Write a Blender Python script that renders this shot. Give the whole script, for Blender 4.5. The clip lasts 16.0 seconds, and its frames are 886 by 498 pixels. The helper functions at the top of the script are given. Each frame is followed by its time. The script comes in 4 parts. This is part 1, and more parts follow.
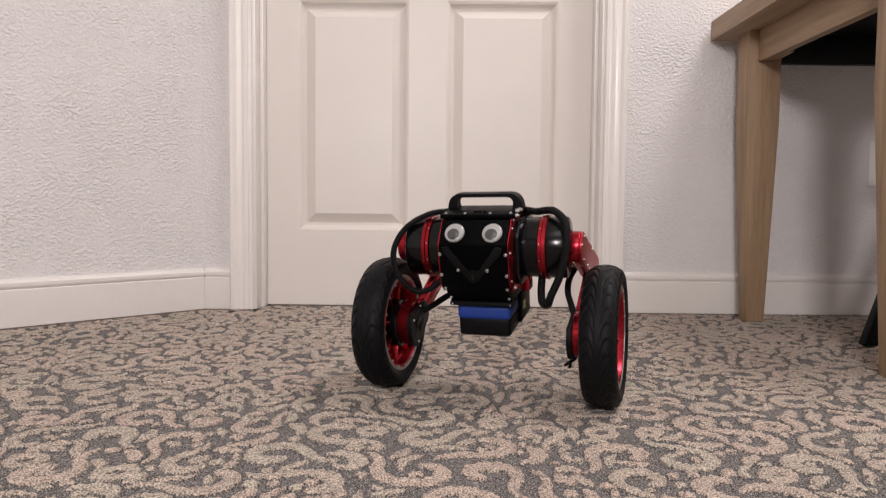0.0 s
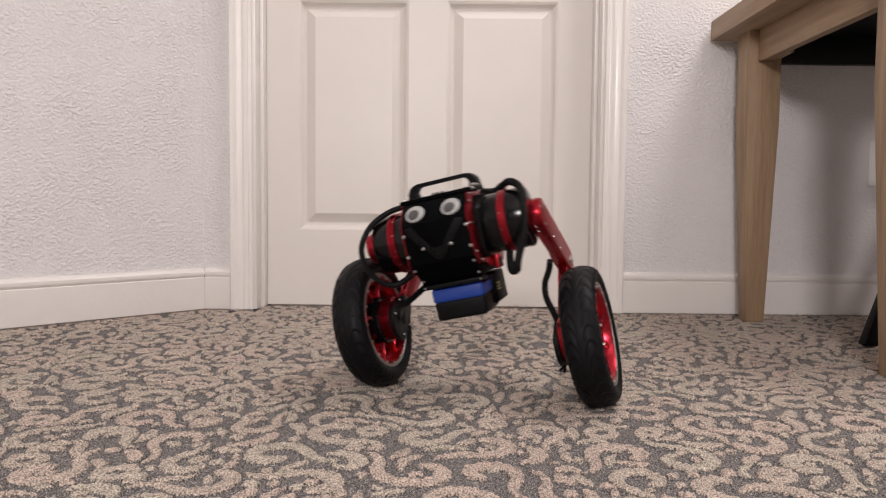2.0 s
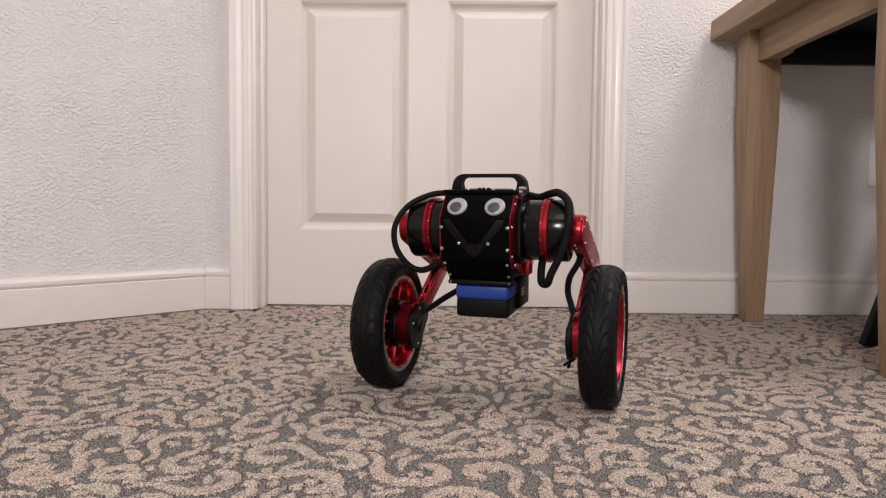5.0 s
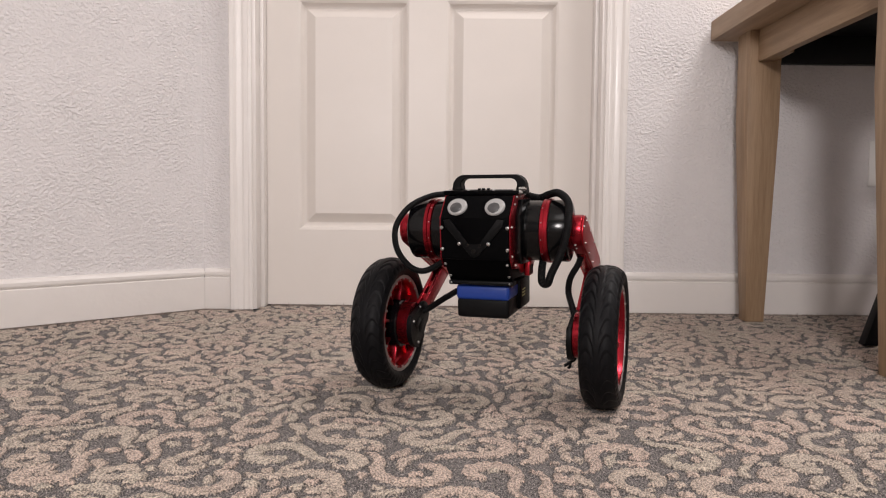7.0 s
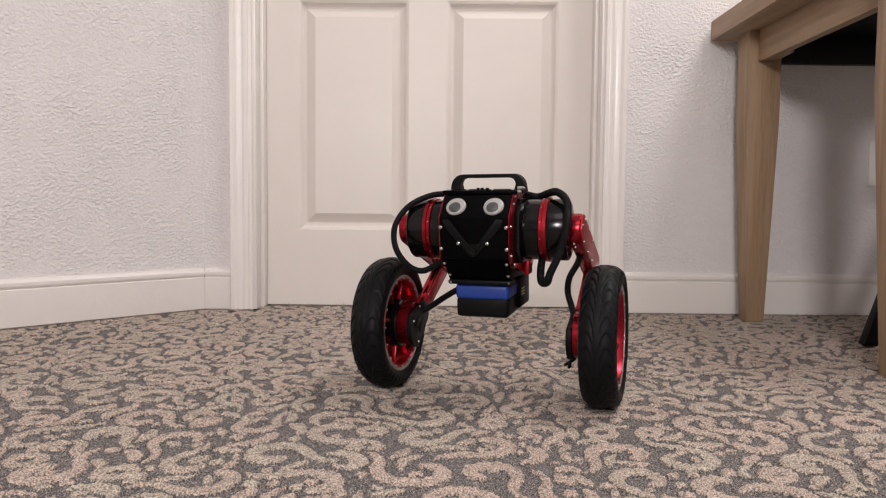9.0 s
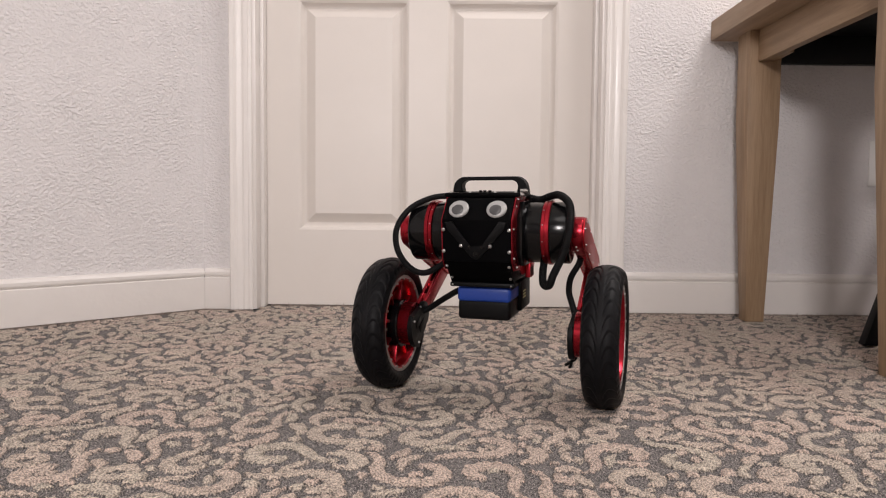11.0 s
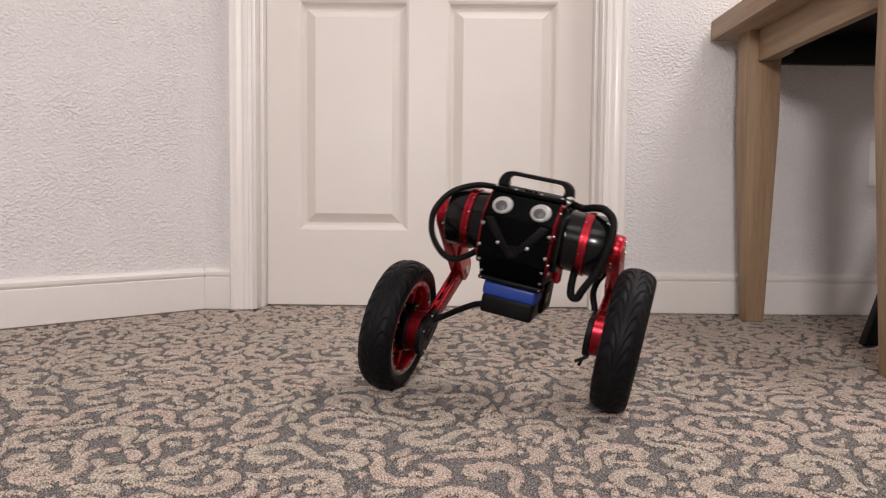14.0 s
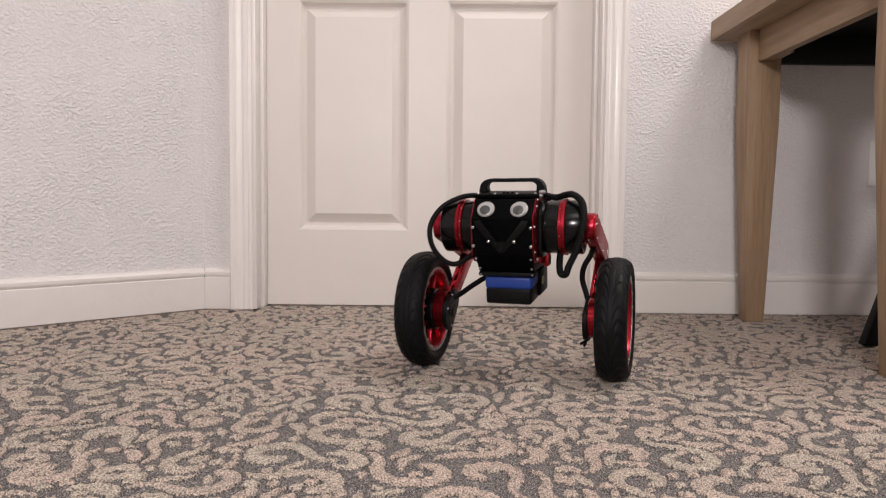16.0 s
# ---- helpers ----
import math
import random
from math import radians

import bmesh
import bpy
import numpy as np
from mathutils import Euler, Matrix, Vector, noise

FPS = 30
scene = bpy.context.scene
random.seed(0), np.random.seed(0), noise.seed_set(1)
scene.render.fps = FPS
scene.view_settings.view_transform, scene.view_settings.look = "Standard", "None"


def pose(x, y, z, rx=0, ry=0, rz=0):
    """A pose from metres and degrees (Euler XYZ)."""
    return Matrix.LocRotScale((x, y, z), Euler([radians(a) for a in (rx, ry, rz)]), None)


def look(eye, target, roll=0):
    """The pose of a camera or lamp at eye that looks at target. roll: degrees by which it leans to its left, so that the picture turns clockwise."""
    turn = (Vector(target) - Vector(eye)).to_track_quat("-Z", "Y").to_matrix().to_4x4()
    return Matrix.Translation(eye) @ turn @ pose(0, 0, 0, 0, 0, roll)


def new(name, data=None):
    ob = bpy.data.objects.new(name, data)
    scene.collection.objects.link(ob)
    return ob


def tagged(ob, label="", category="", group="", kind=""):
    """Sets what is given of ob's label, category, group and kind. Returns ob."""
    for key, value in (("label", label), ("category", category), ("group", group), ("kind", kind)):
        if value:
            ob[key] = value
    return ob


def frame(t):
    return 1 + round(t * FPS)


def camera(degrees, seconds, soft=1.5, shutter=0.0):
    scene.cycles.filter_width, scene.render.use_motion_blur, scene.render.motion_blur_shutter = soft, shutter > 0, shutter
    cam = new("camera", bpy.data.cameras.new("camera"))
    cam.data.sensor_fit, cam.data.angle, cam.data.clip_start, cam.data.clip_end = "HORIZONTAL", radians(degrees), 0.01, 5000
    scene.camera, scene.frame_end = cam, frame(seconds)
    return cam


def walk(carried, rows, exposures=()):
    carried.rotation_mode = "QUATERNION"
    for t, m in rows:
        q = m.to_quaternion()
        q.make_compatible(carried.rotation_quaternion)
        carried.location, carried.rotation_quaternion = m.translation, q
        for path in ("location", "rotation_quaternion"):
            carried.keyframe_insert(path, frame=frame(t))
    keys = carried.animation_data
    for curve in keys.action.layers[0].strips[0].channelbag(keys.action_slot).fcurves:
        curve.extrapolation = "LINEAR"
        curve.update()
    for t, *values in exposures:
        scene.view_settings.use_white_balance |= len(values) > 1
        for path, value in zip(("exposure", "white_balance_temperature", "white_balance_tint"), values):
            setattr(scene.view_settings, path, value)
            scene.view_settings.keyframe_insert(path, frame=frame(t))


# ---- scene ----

# ---- camera: it stands still, low over the carpet ----
cam = camera(63.38, 16.0, soft=1.1, shutter=0.5)
EYE = (0.0, 0.0, 0.283)
STAND = look(EYE, (-0.0015 * math.cos(0.0597), math.cos(0.0597), 0.283 - math.sin(0.0597)), 0.567)
walk(cam, [(0, STAND), (16.0, STAND)])

# ---- light: a lit room at night, one ceiling light over the desk, a broad one and a softer lamp behind the camera ----
world = bpy.data.worlds.new("world")
scene.world = world
world.use_nodes = True
world.node_tree.nodes["Background"].inputs[0].default_value = (0.9, 0.92, 1.0, 1)
world.node_tree.nodes["Background"].inputs[1].default_value = 0.02
scene.view_settings.exposure = 0.0


def area_lamp(name, eye, target, size, watts, colour, shape="DISK"):
    data = bpy.data.lights.new(name, "AREA")
    data.shape, data.size, data.energy, data.color = shape, size, watts, colour
    ob = new(name, data)
    ob.matrix_world = look(eye, target)
    return ob


area_lamp("ceiling_light", (1.30, 1.15, 2.40), (1.30, 1.16, 0), 0.80, 31.5, (1.0, 0.94, 0.925))
area_lamp("ceiling_light", (0.20, -0.70, 2.40), (0.20, -0.69, 0), 1.2, 9, (1.0, 0.94, 0.925))
area_lamp("standing_lamp", (-0.35, -1.75, 1.25), (-0.4, 1.5, 0.85), 0.45, 46, (1.0, 0.93, 0.915))


# ---- materials ----
def material(name, colour, rough=0.5, metal=0.0, spread=0.08, grain=60.0, bump=0.0, bump_grain=200.0, coat=0.0, spec=0.5):
    """A surface with tone variation at two scales, uneven gloss and fine relief."""
    m = bpy.data.materials.new(name)
    m.use_nodes = True
    nt = m.node_tree
    b = nt.nodes["Principled BSDF"]
    co = nt.nodes.new("ShaderNodeTexCoord")
    n1, n2 = nt.nodes.new("ShaderNodeTexNoise"), nt.nodes.new("ShaderNodeTexNoise")
    n1.inputs["Scale"].default_value, n2.inputs["Scale"].default_value = grain, grain / 9
    n1.inputs["Detail"].default_value = 4
    for n in (n1, n2):
        nt.links.new(co.outputs["Object"], n.inputs["Vector"])
    add = nt.nodes.new("ShaderNodeMath")
    nt.links.new(n1.outputs[0], add.inputs[0])
    nt.links.new(n2.outputs[0], add.inputs[1])
    ramp = nt.nodes.new("ShaderNodeMapRange")
    ramp.inputs["From Min"].default_value, ramp.inputs["From Max"].default_value = 0.6, 1.4
    ramp.inputs["To Min"].default_value, ramp.inputs["To Max"].default_value = 1 - spread, 1 + spread
    nt.links.new(add.outputs[0], ramp.inputs["Value"])
    mix = nt.nodes.new("ShaderNodeMix")
    mix.data_type, mix.blend_type = "RGBA", "MULTIPLY"
    mix.inputs["Factor"].default_value = 1
    mix.inputs["A"].default_value = (*colour, 1)
    nt.links.new(ramp.outputs[0], mix.inputs["B"])
    nt.links.new(mix.outputs["Result"], b.inputs["Base Color"])
    rr = nt.nodes.new("ShaderNodeMapRange")
    rr.inputs["From Min"].default_value, rr.inputs["From Max"].default_value = 0.3, 0.7
    rr.inputs["To Min"].default_value, rr.inputs["To Max"].default_value = max(rough - 0.06, 0.02), min(rough + 0.08, 1)
    nt.links.new(n2.outputs[0], rr.inputs["Value"])
    nt.links.new(rr.outputs[0], b.inputs["Roughness"])
    b.inputs["Metallic"].default_value = metal
    b.inputs["Specular IOR Level"].default_value = spec
    b.inputs["Coat Weight"].default_value = coat
    if bump:
        n3, bp = nt.nodes.new("ShaderNodeTexNoise"), nt.nodes.new("ShaderNodeBump")
        n3.inputs["Scale"].default_value, n3.inputs["Detail"].default_value = bump_grain, 3
        bp.inputs["Distance"].default_value, bp.inputs["Strength"].default_value = bump, 1
        nt.links.new(co.outputs["Object"], n3.inputs["Vector"])
        nt.links.new(n3.outputs[0], bp.inputs["Height"])
        nt.links.new(bp.outputs[0], b.inputs["Normal"])
    return m


def plaster():
    """Off-white wall paint over a skip-trowel texture of short slanting ridges."""
    m = material("textured_plaster", (0.74, 0.715, 0.715), 0.62, 0, 0.02, 30)
    nt = m.node_tree
    b = nt.nodes["Principled BSDF"]
    co = nt.nodes.new("ShaderNodeTexCoord")
    mp = nt.nodes.new("ShaderNodeMapping")
    mp.inputs["Rotation"].default_value = (0, 0.6, 0)
    mp.inputs["Scale"].default_value = (1.0, 1.0, 1.35)
    nt.links.new(co.outputs["Object"], mp.inputs["Vector"])
    n = nt.nodes.new("ShaderNodeTexNoise")
    n.inputs["Scale"].default_value, n.inputs["Detail"].default_value, n.inputs["Distortion"].default_value = 118, 2.0, 0.25
    nt.links.new(mp.outputs[0], n.inputs["Vector"])
    big = nt.nodes.new("ShaderNodeTexNoise")
    big.inputs["Scale"].default_value = 9
    nt.links.new(co.outputs["Object"], big.inputs["Vector"])
    r = nt.nodes.new("ShaderNodeMapRange")
    r.interpolation_type = "SMOOTHSTEP"
    r.inputs["From Min"].default_value, r.inputs["From Max"].default_value = 0.32, 0.74
    nt.links.new(n.outputs[0], r.inputs["Value"])
    mul = nt.nodes.new("ShaderNodeMath")
    mul.operation = "MULTIPLY"
    nt.links.new(r.outputs[0], mul.inputs[0])
    nt.links.new(big.outputs[0], mul.inputs[1])
    bp = nt.nodes.new("ShaderNodeBump")
    bp.inputs["Distance"].default_value, bp.inputs["Strength"].default_value = 0.0030, 1.0
    nt.links.new(mul.outputs[0], bp.inputs["Height"])
    nt.links.new(bp.outputs[0], b.inputs["Normal"])
    return m


def carpet_material():
    """Carved-pile carpet: raised beige scrolls on a lower grey ground; the mesh carries how far each spot lies inside a motif, and the motif's dye."""
    m = bpy.data.materials.new("scroll_carpet")
    m.use_nodes = True
    nt = m.node_tree
    b = nt.nodes["Principled BSDF"]
    L = nt.links.new
    co = nt.nodes.new("ShaderNodeTexCoord")
    motif = nt.nodes.new("ShaderNodeAttribute")
    motif.attribute_name = "motif"
    sep = nt.nodes.new("ShaderNodeSeparateColor")
    L(motif.outputs["Color"], sep.inputs[0])

    def noise_node(scale, detail):
        n = nt.nodes.new("ShaderNodeTexNoise")
        n.inputs["Scale"].default_value, n.inputs["Detail"].default_value = scale, detail
        L(co.outputs["Object"], n.inputs["Vector"])
        return n

    def math_node(op, a, c):
        n = nt.nodes.new("ShaderNodeMath")
        n.operation = op
        for i, q in enumerate((a, c)):
            if isinstance(q, (int, float)):
                n.inputs[i].default_value = q
            else:
                L(q, n.inputs[i])
        return n.outputs[0]

    def span(value, f0, f1, t0, t1, smooth=False):
        n = nt.nodes.new("ShaderNodeMapRange")
        if smooth:
            n.interpolation_type = "SMOOTHSTEP"
        for key, q in (("From Min", f0), ("From Max", f1), ("To Min", t0), ("To Max", t1)):
            n.inputs[key].default_value = q
        L(value, n.inputs["Value"])
        return n.outputs[0]

    def blend(factor, a, c, kind="MIX"):
        n = nt.nodes.new("ShaderNodeMix")
        n.data_type, n.blend_type = "RGBA", kind
        for key, q in (("Factor", factor), ("A", a), ("B", c)):
            if isinstance(q, (int, float, tuple)):
                n.inputs[key].default_value = q
            else:
                L(q, n.inputs[key])
        return n.outputs["Result"]

    tuft = noise_node(480, 2)
    edge = math_node("ADD", sep.outputs[0], math_node("MULTIPLY", math_node("SUBTRACT", tuft.outputs[0], 0.5), 0.17))
    beige = span(edge, 0.455, 0.545, 0, 1, True)
    dye = blend(sep.outputs[1], (0.532, 0.419, 0.354, 1), (0.497, 0.431, 0.356, 1))
    ground = blend(span(noise_node(620, 1).outputs[0], 0.42, 0.66, 0, 1), (0.088, 0.081, 0.080, 1), (0.332, 0.294, 0.272, 1))
    colour = blend(beige, ground, dye)
    tone = math_node("MULTIPLY", span(tuft.outputs[0], 0.37, 0.63, 0.48, 1.52), span(noise_node(5, 2).outputs[0], 0, 1, 0.86, 1.14))
    L(blend(1.0, colour, tone, "MULTIPLY"), b.inputs["Base Color"])
    b.inputs["Roughness"].default_value = 0.95
    b.inputs["Specular IOR Level"].default_value = 0.12
    b.inputs["Sheen Weight"].default_value = 0.15
    bp = nt.nodes.new("ShaderNodeBump")
    bp.inputs["Distance"].default_value, bp.inputs["Strength"].default_value = 0.004, 1.0
    L(math_node("ADD", tuft.outputs[0], math_node("MULTIPLY", beige, 0.5)), bp.inputs["Height"])
    L(bp.outputs[0], b.inputs["Normal"])
    return m


def oak_material(axis):
    """Pale oak with the grain along one axis."""
    m = bpy.data.materials.new("pale_oak")
    m.use_nodes = True
    nt = m.node_tree
    b = nt.nodes["Principled BSDF"]
    co = nt.nodes.new("ShaderNodeTexCoord")
    mp = nt.nodes.new("ShaderNodeMapping")
    mp.inputs["Scale"].default_value = [0.06 if i == axis else 1.0 for i in range(3)]
    nt.links.new(co.outputs["Object"], mp.inputs["Vector"])
    n1, n2 = nt.nodes.new("ShaderNodeTexNoise"), nt.nodes.new("ShaderNodeTexNoise")
    n1.inputs["Scale"].default_value, n1.inputs["Detail"].default_value = 60, 5
    n2.inputs["Scale"].default_value, n2.inputs["Detail"].default_value = 420, 2
    for n in (n1, n2):
        nt.links.new(mp.outputs[0], n.inputs["Vector"])
    r = nt.nodes.new("ShaderNodeValToRGB")
    r.color_ramp.elements[0].position, r.color_ramp.elements[0].color = 0.3, (0.235, 0.150, 0.085, 1)
    r.color_ramp.elements[1].position, r.color_ramp.elements[1].color = 0.68, (0.36, 0.245, 0.15, 1)
    add = nt.nodes.new("ShaderNodeMath")
    add.operation = "MULTIPLY_ADD"
    add.inputs[1].default_value, add.inputs[2].default_value = 0.35, 0.33
    nt.links.new(n2.outputs[0], add.inputs[0])
    mulm = nt.nodes.new("ShaderNodeMath")
    mulm.operation = "MULTIPLY"
    nt.links.new(n1.outputs[0], mulm.inputs[0])
    nt.links.new(add.outputs[0], mulm.inputs[1])
    mulm2 = nt.nodes.new("ShaderNodeMath")
    mulm2.operation = "MULTIPLY"
    mulm2.inputs[1].default_value = 2.0
    nt.links.new(mulm.outputs[0], mulm2.inputs[0])
    nt.links.new(mulm2.outputs[0], r.inputs[0])
    nt.links.new(r.outputs[0], b.inputs["Base Color"])
    b.inputs["Roughness"].default_value = 0.5
    bp = nt.nodes.new("ShaderNodeBump")
    bp.inputs["Distance"].default_value, bp.inputs["Strength"].default_value = 0.0006, 0.6
    nt.links.new(n2.outputs[0], bp.inputs["Height"])
    nt.links.new(bp.outputs[0], b.inputs["Normal"])
    return m


PLASTER = plaster()
CARPET = carpet_material()
YARN = material("carpet_yarn", (0.33, 0.275, 0.245), 0.95, 0, 0.45, 70, spec=0.1)
TRIM = material("white_trim_paint", (0.80, 0.765, 0.735), 0.33, 0, 0.02, 25, 0.0003, 90)
DOOR_PAINT = material("cream_door_paint", (0.755, 0.708, 0.664), 0.46, 0, 0.02, 12, 0.00012, 120)
CEILING = material("ceiling_paint", (0.8, 0.79, 0.77), 0.8, 0, 0.02, 20)
OAK_X, OAK_Y, OAK_Z = oak_material(0), oak_material(1), oak_material(2)
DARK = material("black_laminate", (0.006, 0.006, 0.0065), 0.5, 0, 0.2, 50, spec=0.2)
PLASTIC_WHITE = material("white_plastic", (0.78, 0.77, 0.74), 0.35, 0, 0.02, 40)
SHELL = material("black_powder_coat", (0.0013, 0.0013, 0.0017), 0.42, 0, 0.15, 300, 0.00015, 1200, spec=0.042)
GLOSS_BLACK = material("black_anodised_metal", (0.0028, 0.0028, 0.0032), 0.15, 0, 0.15, 80, spec=0.30)
SATIN_BLACK = material("black_nylon", (0.0045, 0.0045, 0.005), 0.46, 0, 0.2, 150, 0.0002, 600, spec=0.13)
RED = material("red_anodised_aluminium", (0.345, 0.018, 0.030), 0.27, 0.92, 0.08, 120)
RED_SATIN = material("satin_red_aluminium", (0.46, 0.022, 0.034), 0.34, 0.92, 0.08, 120)
RUBBER = material("black_rubber", (0.0045, 0.0045, 0.0054), 0.50, 0, 0.2, 150, 0.0003, 500, spec=0.14)
HOSE = material("black_corrugated_hose", (0.006, 0.006, 0.0064), 0.50, 0, 0.15, 150, spec=0.11)
STEEL = material("bright_steel", (0.50, 0.49, 0.48), 0.30, 1.0, 0.06, 200)
SILVER = material("machined_aluminium", (0.38, 0.36, 0.355), 0.42, 0.9, 0.08, 200)
BLUE = material("blue_plastic", (0.010, 0.045, 0.28), 0.5, 0, 0.08, 100)
EYE_WHITE = material("white_eye_plastic", (0.35, 0.348, 0.345), 0.22, 0, 0.02, 100, coat=0.5)
PUPIL = material("grey_pupil", (0.055, 0.055, 0.058), 0.25, 0, 0.05, 100, coat=0.5)
LABEL = material("faded_label", (0.35, 0.30, 0.12), 0.6, 0, 0.1, 100)
GAP = material("dark_gap", (0.02, 0.018, 0.016), 0.9)


# ---- mesh helpers ----
def finish(bm, smooth=35):
    bmesh.ops.recalc_face_normals(bm, faces=bm.faces)
    for f in bm.faces:
        f.smooth = True
    for e in bm.edges:
        if len(e.link_faces) != 2 or e.calc_face_angle(3.2) > radians(smooth):
            e.smooth = False


def part(name, bm, mat, parent=None, label="", smooth=35):
    finish(bm, smooth)
    me = bpy.data.meshes.new(name)
    bm.to_mesh(me)
    bm.free()
    me.materials.append(mat)
    ob = new(name, me)
    ob.parent = parent
    return tagged(ob, label)


def box(bm, x0, x1, y0, y1, z0, z1, bevel=0.0, segments=2):
    vs = [bm.verts.new(p) for p in ((x0, y0, z0), (x1, y0, z0), (x1, y1, z0), (x0, y1, z0), (x0, y0, z1), (x1, y0, z1), (x1, y1, z1), (x0, y1, z1))]
    fs = [bm.faces.new([vs[i] for i in q]) for q in ((3, 2, 1, 0), (4, 5, 6, 7), (0, 1, 5, 4), (1, 2, 6, 5), (2, 3, 7, 6), (3, 0, 4, 7))]
    if bevel:
        bmesh.ops.bevel(bm, geom=list({e for f in fs for e in f.edges}), offset=bevel, segments=segments, profile=0.5, affect="EDGES")
    return vs


def prism(bm, outline, x0, x1, bevel=0.0):
    """A (y, z) outline pulled along x."""
    a = [bm.verts.new((x0, y, z)) for y, z in outline]
    b = [bm.verts.new((x1, y, z)) for y, z in outline]
    n = len(a)
    caps = [bm.faces.new(a), bm.faces.new(b[::-1])]
    for i in range(n):
        bm.faces.new((a[i], b[i], b[(i + 1) % n], a[(i + 1) % n]))
    if bevel:
        bmesh.ops.bevel(bm, geom=list({e for f in caps for e in f.edges}), offset=bevel, segments=2, profile=0.5, affect="EDGES")


def lathe(bm, profile, steps=48, closed=False):
    """A (x, radius) profile turned round the x axis."""
    rings = []
    for x, r in profile:
        if r < 1e-6:
            rings.append([bm.verts.new((x, 0, 0))])
        else:
            rings.append([bm.verts.new((x, r * math.cos(2 * math.pi * i / steps), r * math.sin(2 * math.pi * i / steps))) for i in range(steps)])
    pairs = list(zip(rings, rings[1:] + rings[:1])) if closed else list(zip(rings, rings[1:]))
    for a, b in pairs:
        for i in range(steps):
            j = (i + 1) % steps
            if len(a) == 1 and len(b) == 1:
                continue
            if len(a) == 1:
                bm.faces.new((a[0], b[i], b[j]))
            elif len(b) == 1:
                bm.faces.new((a[i], b[0], a[j]))
            else:
                bm.faces.new((a[i], b[i], b[j], a[j]))


def smooth_path(points, per=8):
    """A rounded path through a few points."""
    ps = [Vector(p) for p in points]
    ps = [ps[0] * 2 - ps[1]] + ps + [ps[-1] * 2 - ps[-2]]
    out = []
    for i in range(1, len(ps) - 2):
        a, b, c, d = ps[i - 1:i + 3]
        for k in range(per):
            t = k / per
            out.append(0.5 * (2 * b + (c - a) * t + (2 * a - 5 * b + 4 * c - d) * t * t + (3 * b - a - 3 * c + d) * t ** 3))
    return out + [ps[-2]]


def tube(bm, points, radius, sides=10, ribs=0.0, pitch=0.0032):
    """A tube along a rounded path; ribs: the depth of its corrugation."""
    path = smooth_path(points, 24)
    if ribs:
        length = [0.0]
        for a, b in zip(path, path[1:]):
            length.append(length[-1] + (b - a).length)
        count = int(length[-1] / (pitch / 2))
        even = []
        for k in range(count + 1):
            s = length[-1] * k / count
            i = max(j for j in range(len(length)) if length[j] <= s + 1e-9)
            i = min(i, len(path) - 2)
            even.append(path[i].lerp(path[i + 1], (s - length[i]) / max(length[i + 1] - length[i], 1e-9)))
        path = even
    side = Vector((0.2, 0.9, 0.35)).normalized()
    last = None
    for k, p in enumerate(path):
        way = (path[min(k + 1, len(path) - 1)] - path[max(k - 1, 0)]).normalized()
        side = (side - way * side.dot(way)).normalized()
        up = way.cross(side)
        r = radius - (ribs if ribs and k % 2 else 0)
        ring = [bm.verts.new(p + (side * math.cos(a) + up * math.sin(a)) * r) for a in (2 * math.pi * i / sides for i in range(sides))]
        if last:
            for i in range(sides):
                bm.faces.new((last[i], ring[i], ring[(i + 1) % sides], last[(i + 1) % sides]))
        else:
            bm.faces.new(ring[::-1])
        last = ring
    bm.faces.new(last)


def moulding(bm, outline, start, end, out):
    """A skirting or casing outline (depth into the room, up) pulled from start to end; out: the way into the room."""
    start, end, out = Vector(start), Vector(end), Vector(out)
    up = Vector((0, 0, 1)) if abs((end - start).z) < 0.5 * (end - start).length else None
    rows = []
    for base in (start, end):
        rows.append([bm.verts.new(base + out * d + up * h) for d, h in outline])
    n = len(outline)
    for i in range(n):
        bm.faces.new((rows[0][i], rows[1][i], rows[1][(i + 1) % n], rows[0][(i + 1) % n]))
    bm.faces.new(rows[0])
    bm.faces.new(rows[1][::-1])


def empty(name):
    return new(name)


# ---- the room ----
WALL = 1.931
LEFT, RIGHT = -0.508, 0.416          # the door opening
CORNER = (-0.648, WALL)
FAR_LEFT = (CORNER[0] - 1.35, WALL - 1.35)
ROOM_R, ROOM_B, HIGH = 2.30, -2.60, 2.44

TILE, CELL = 0.96, 0.0024            # one repeat of the woven pattern, and its finest step


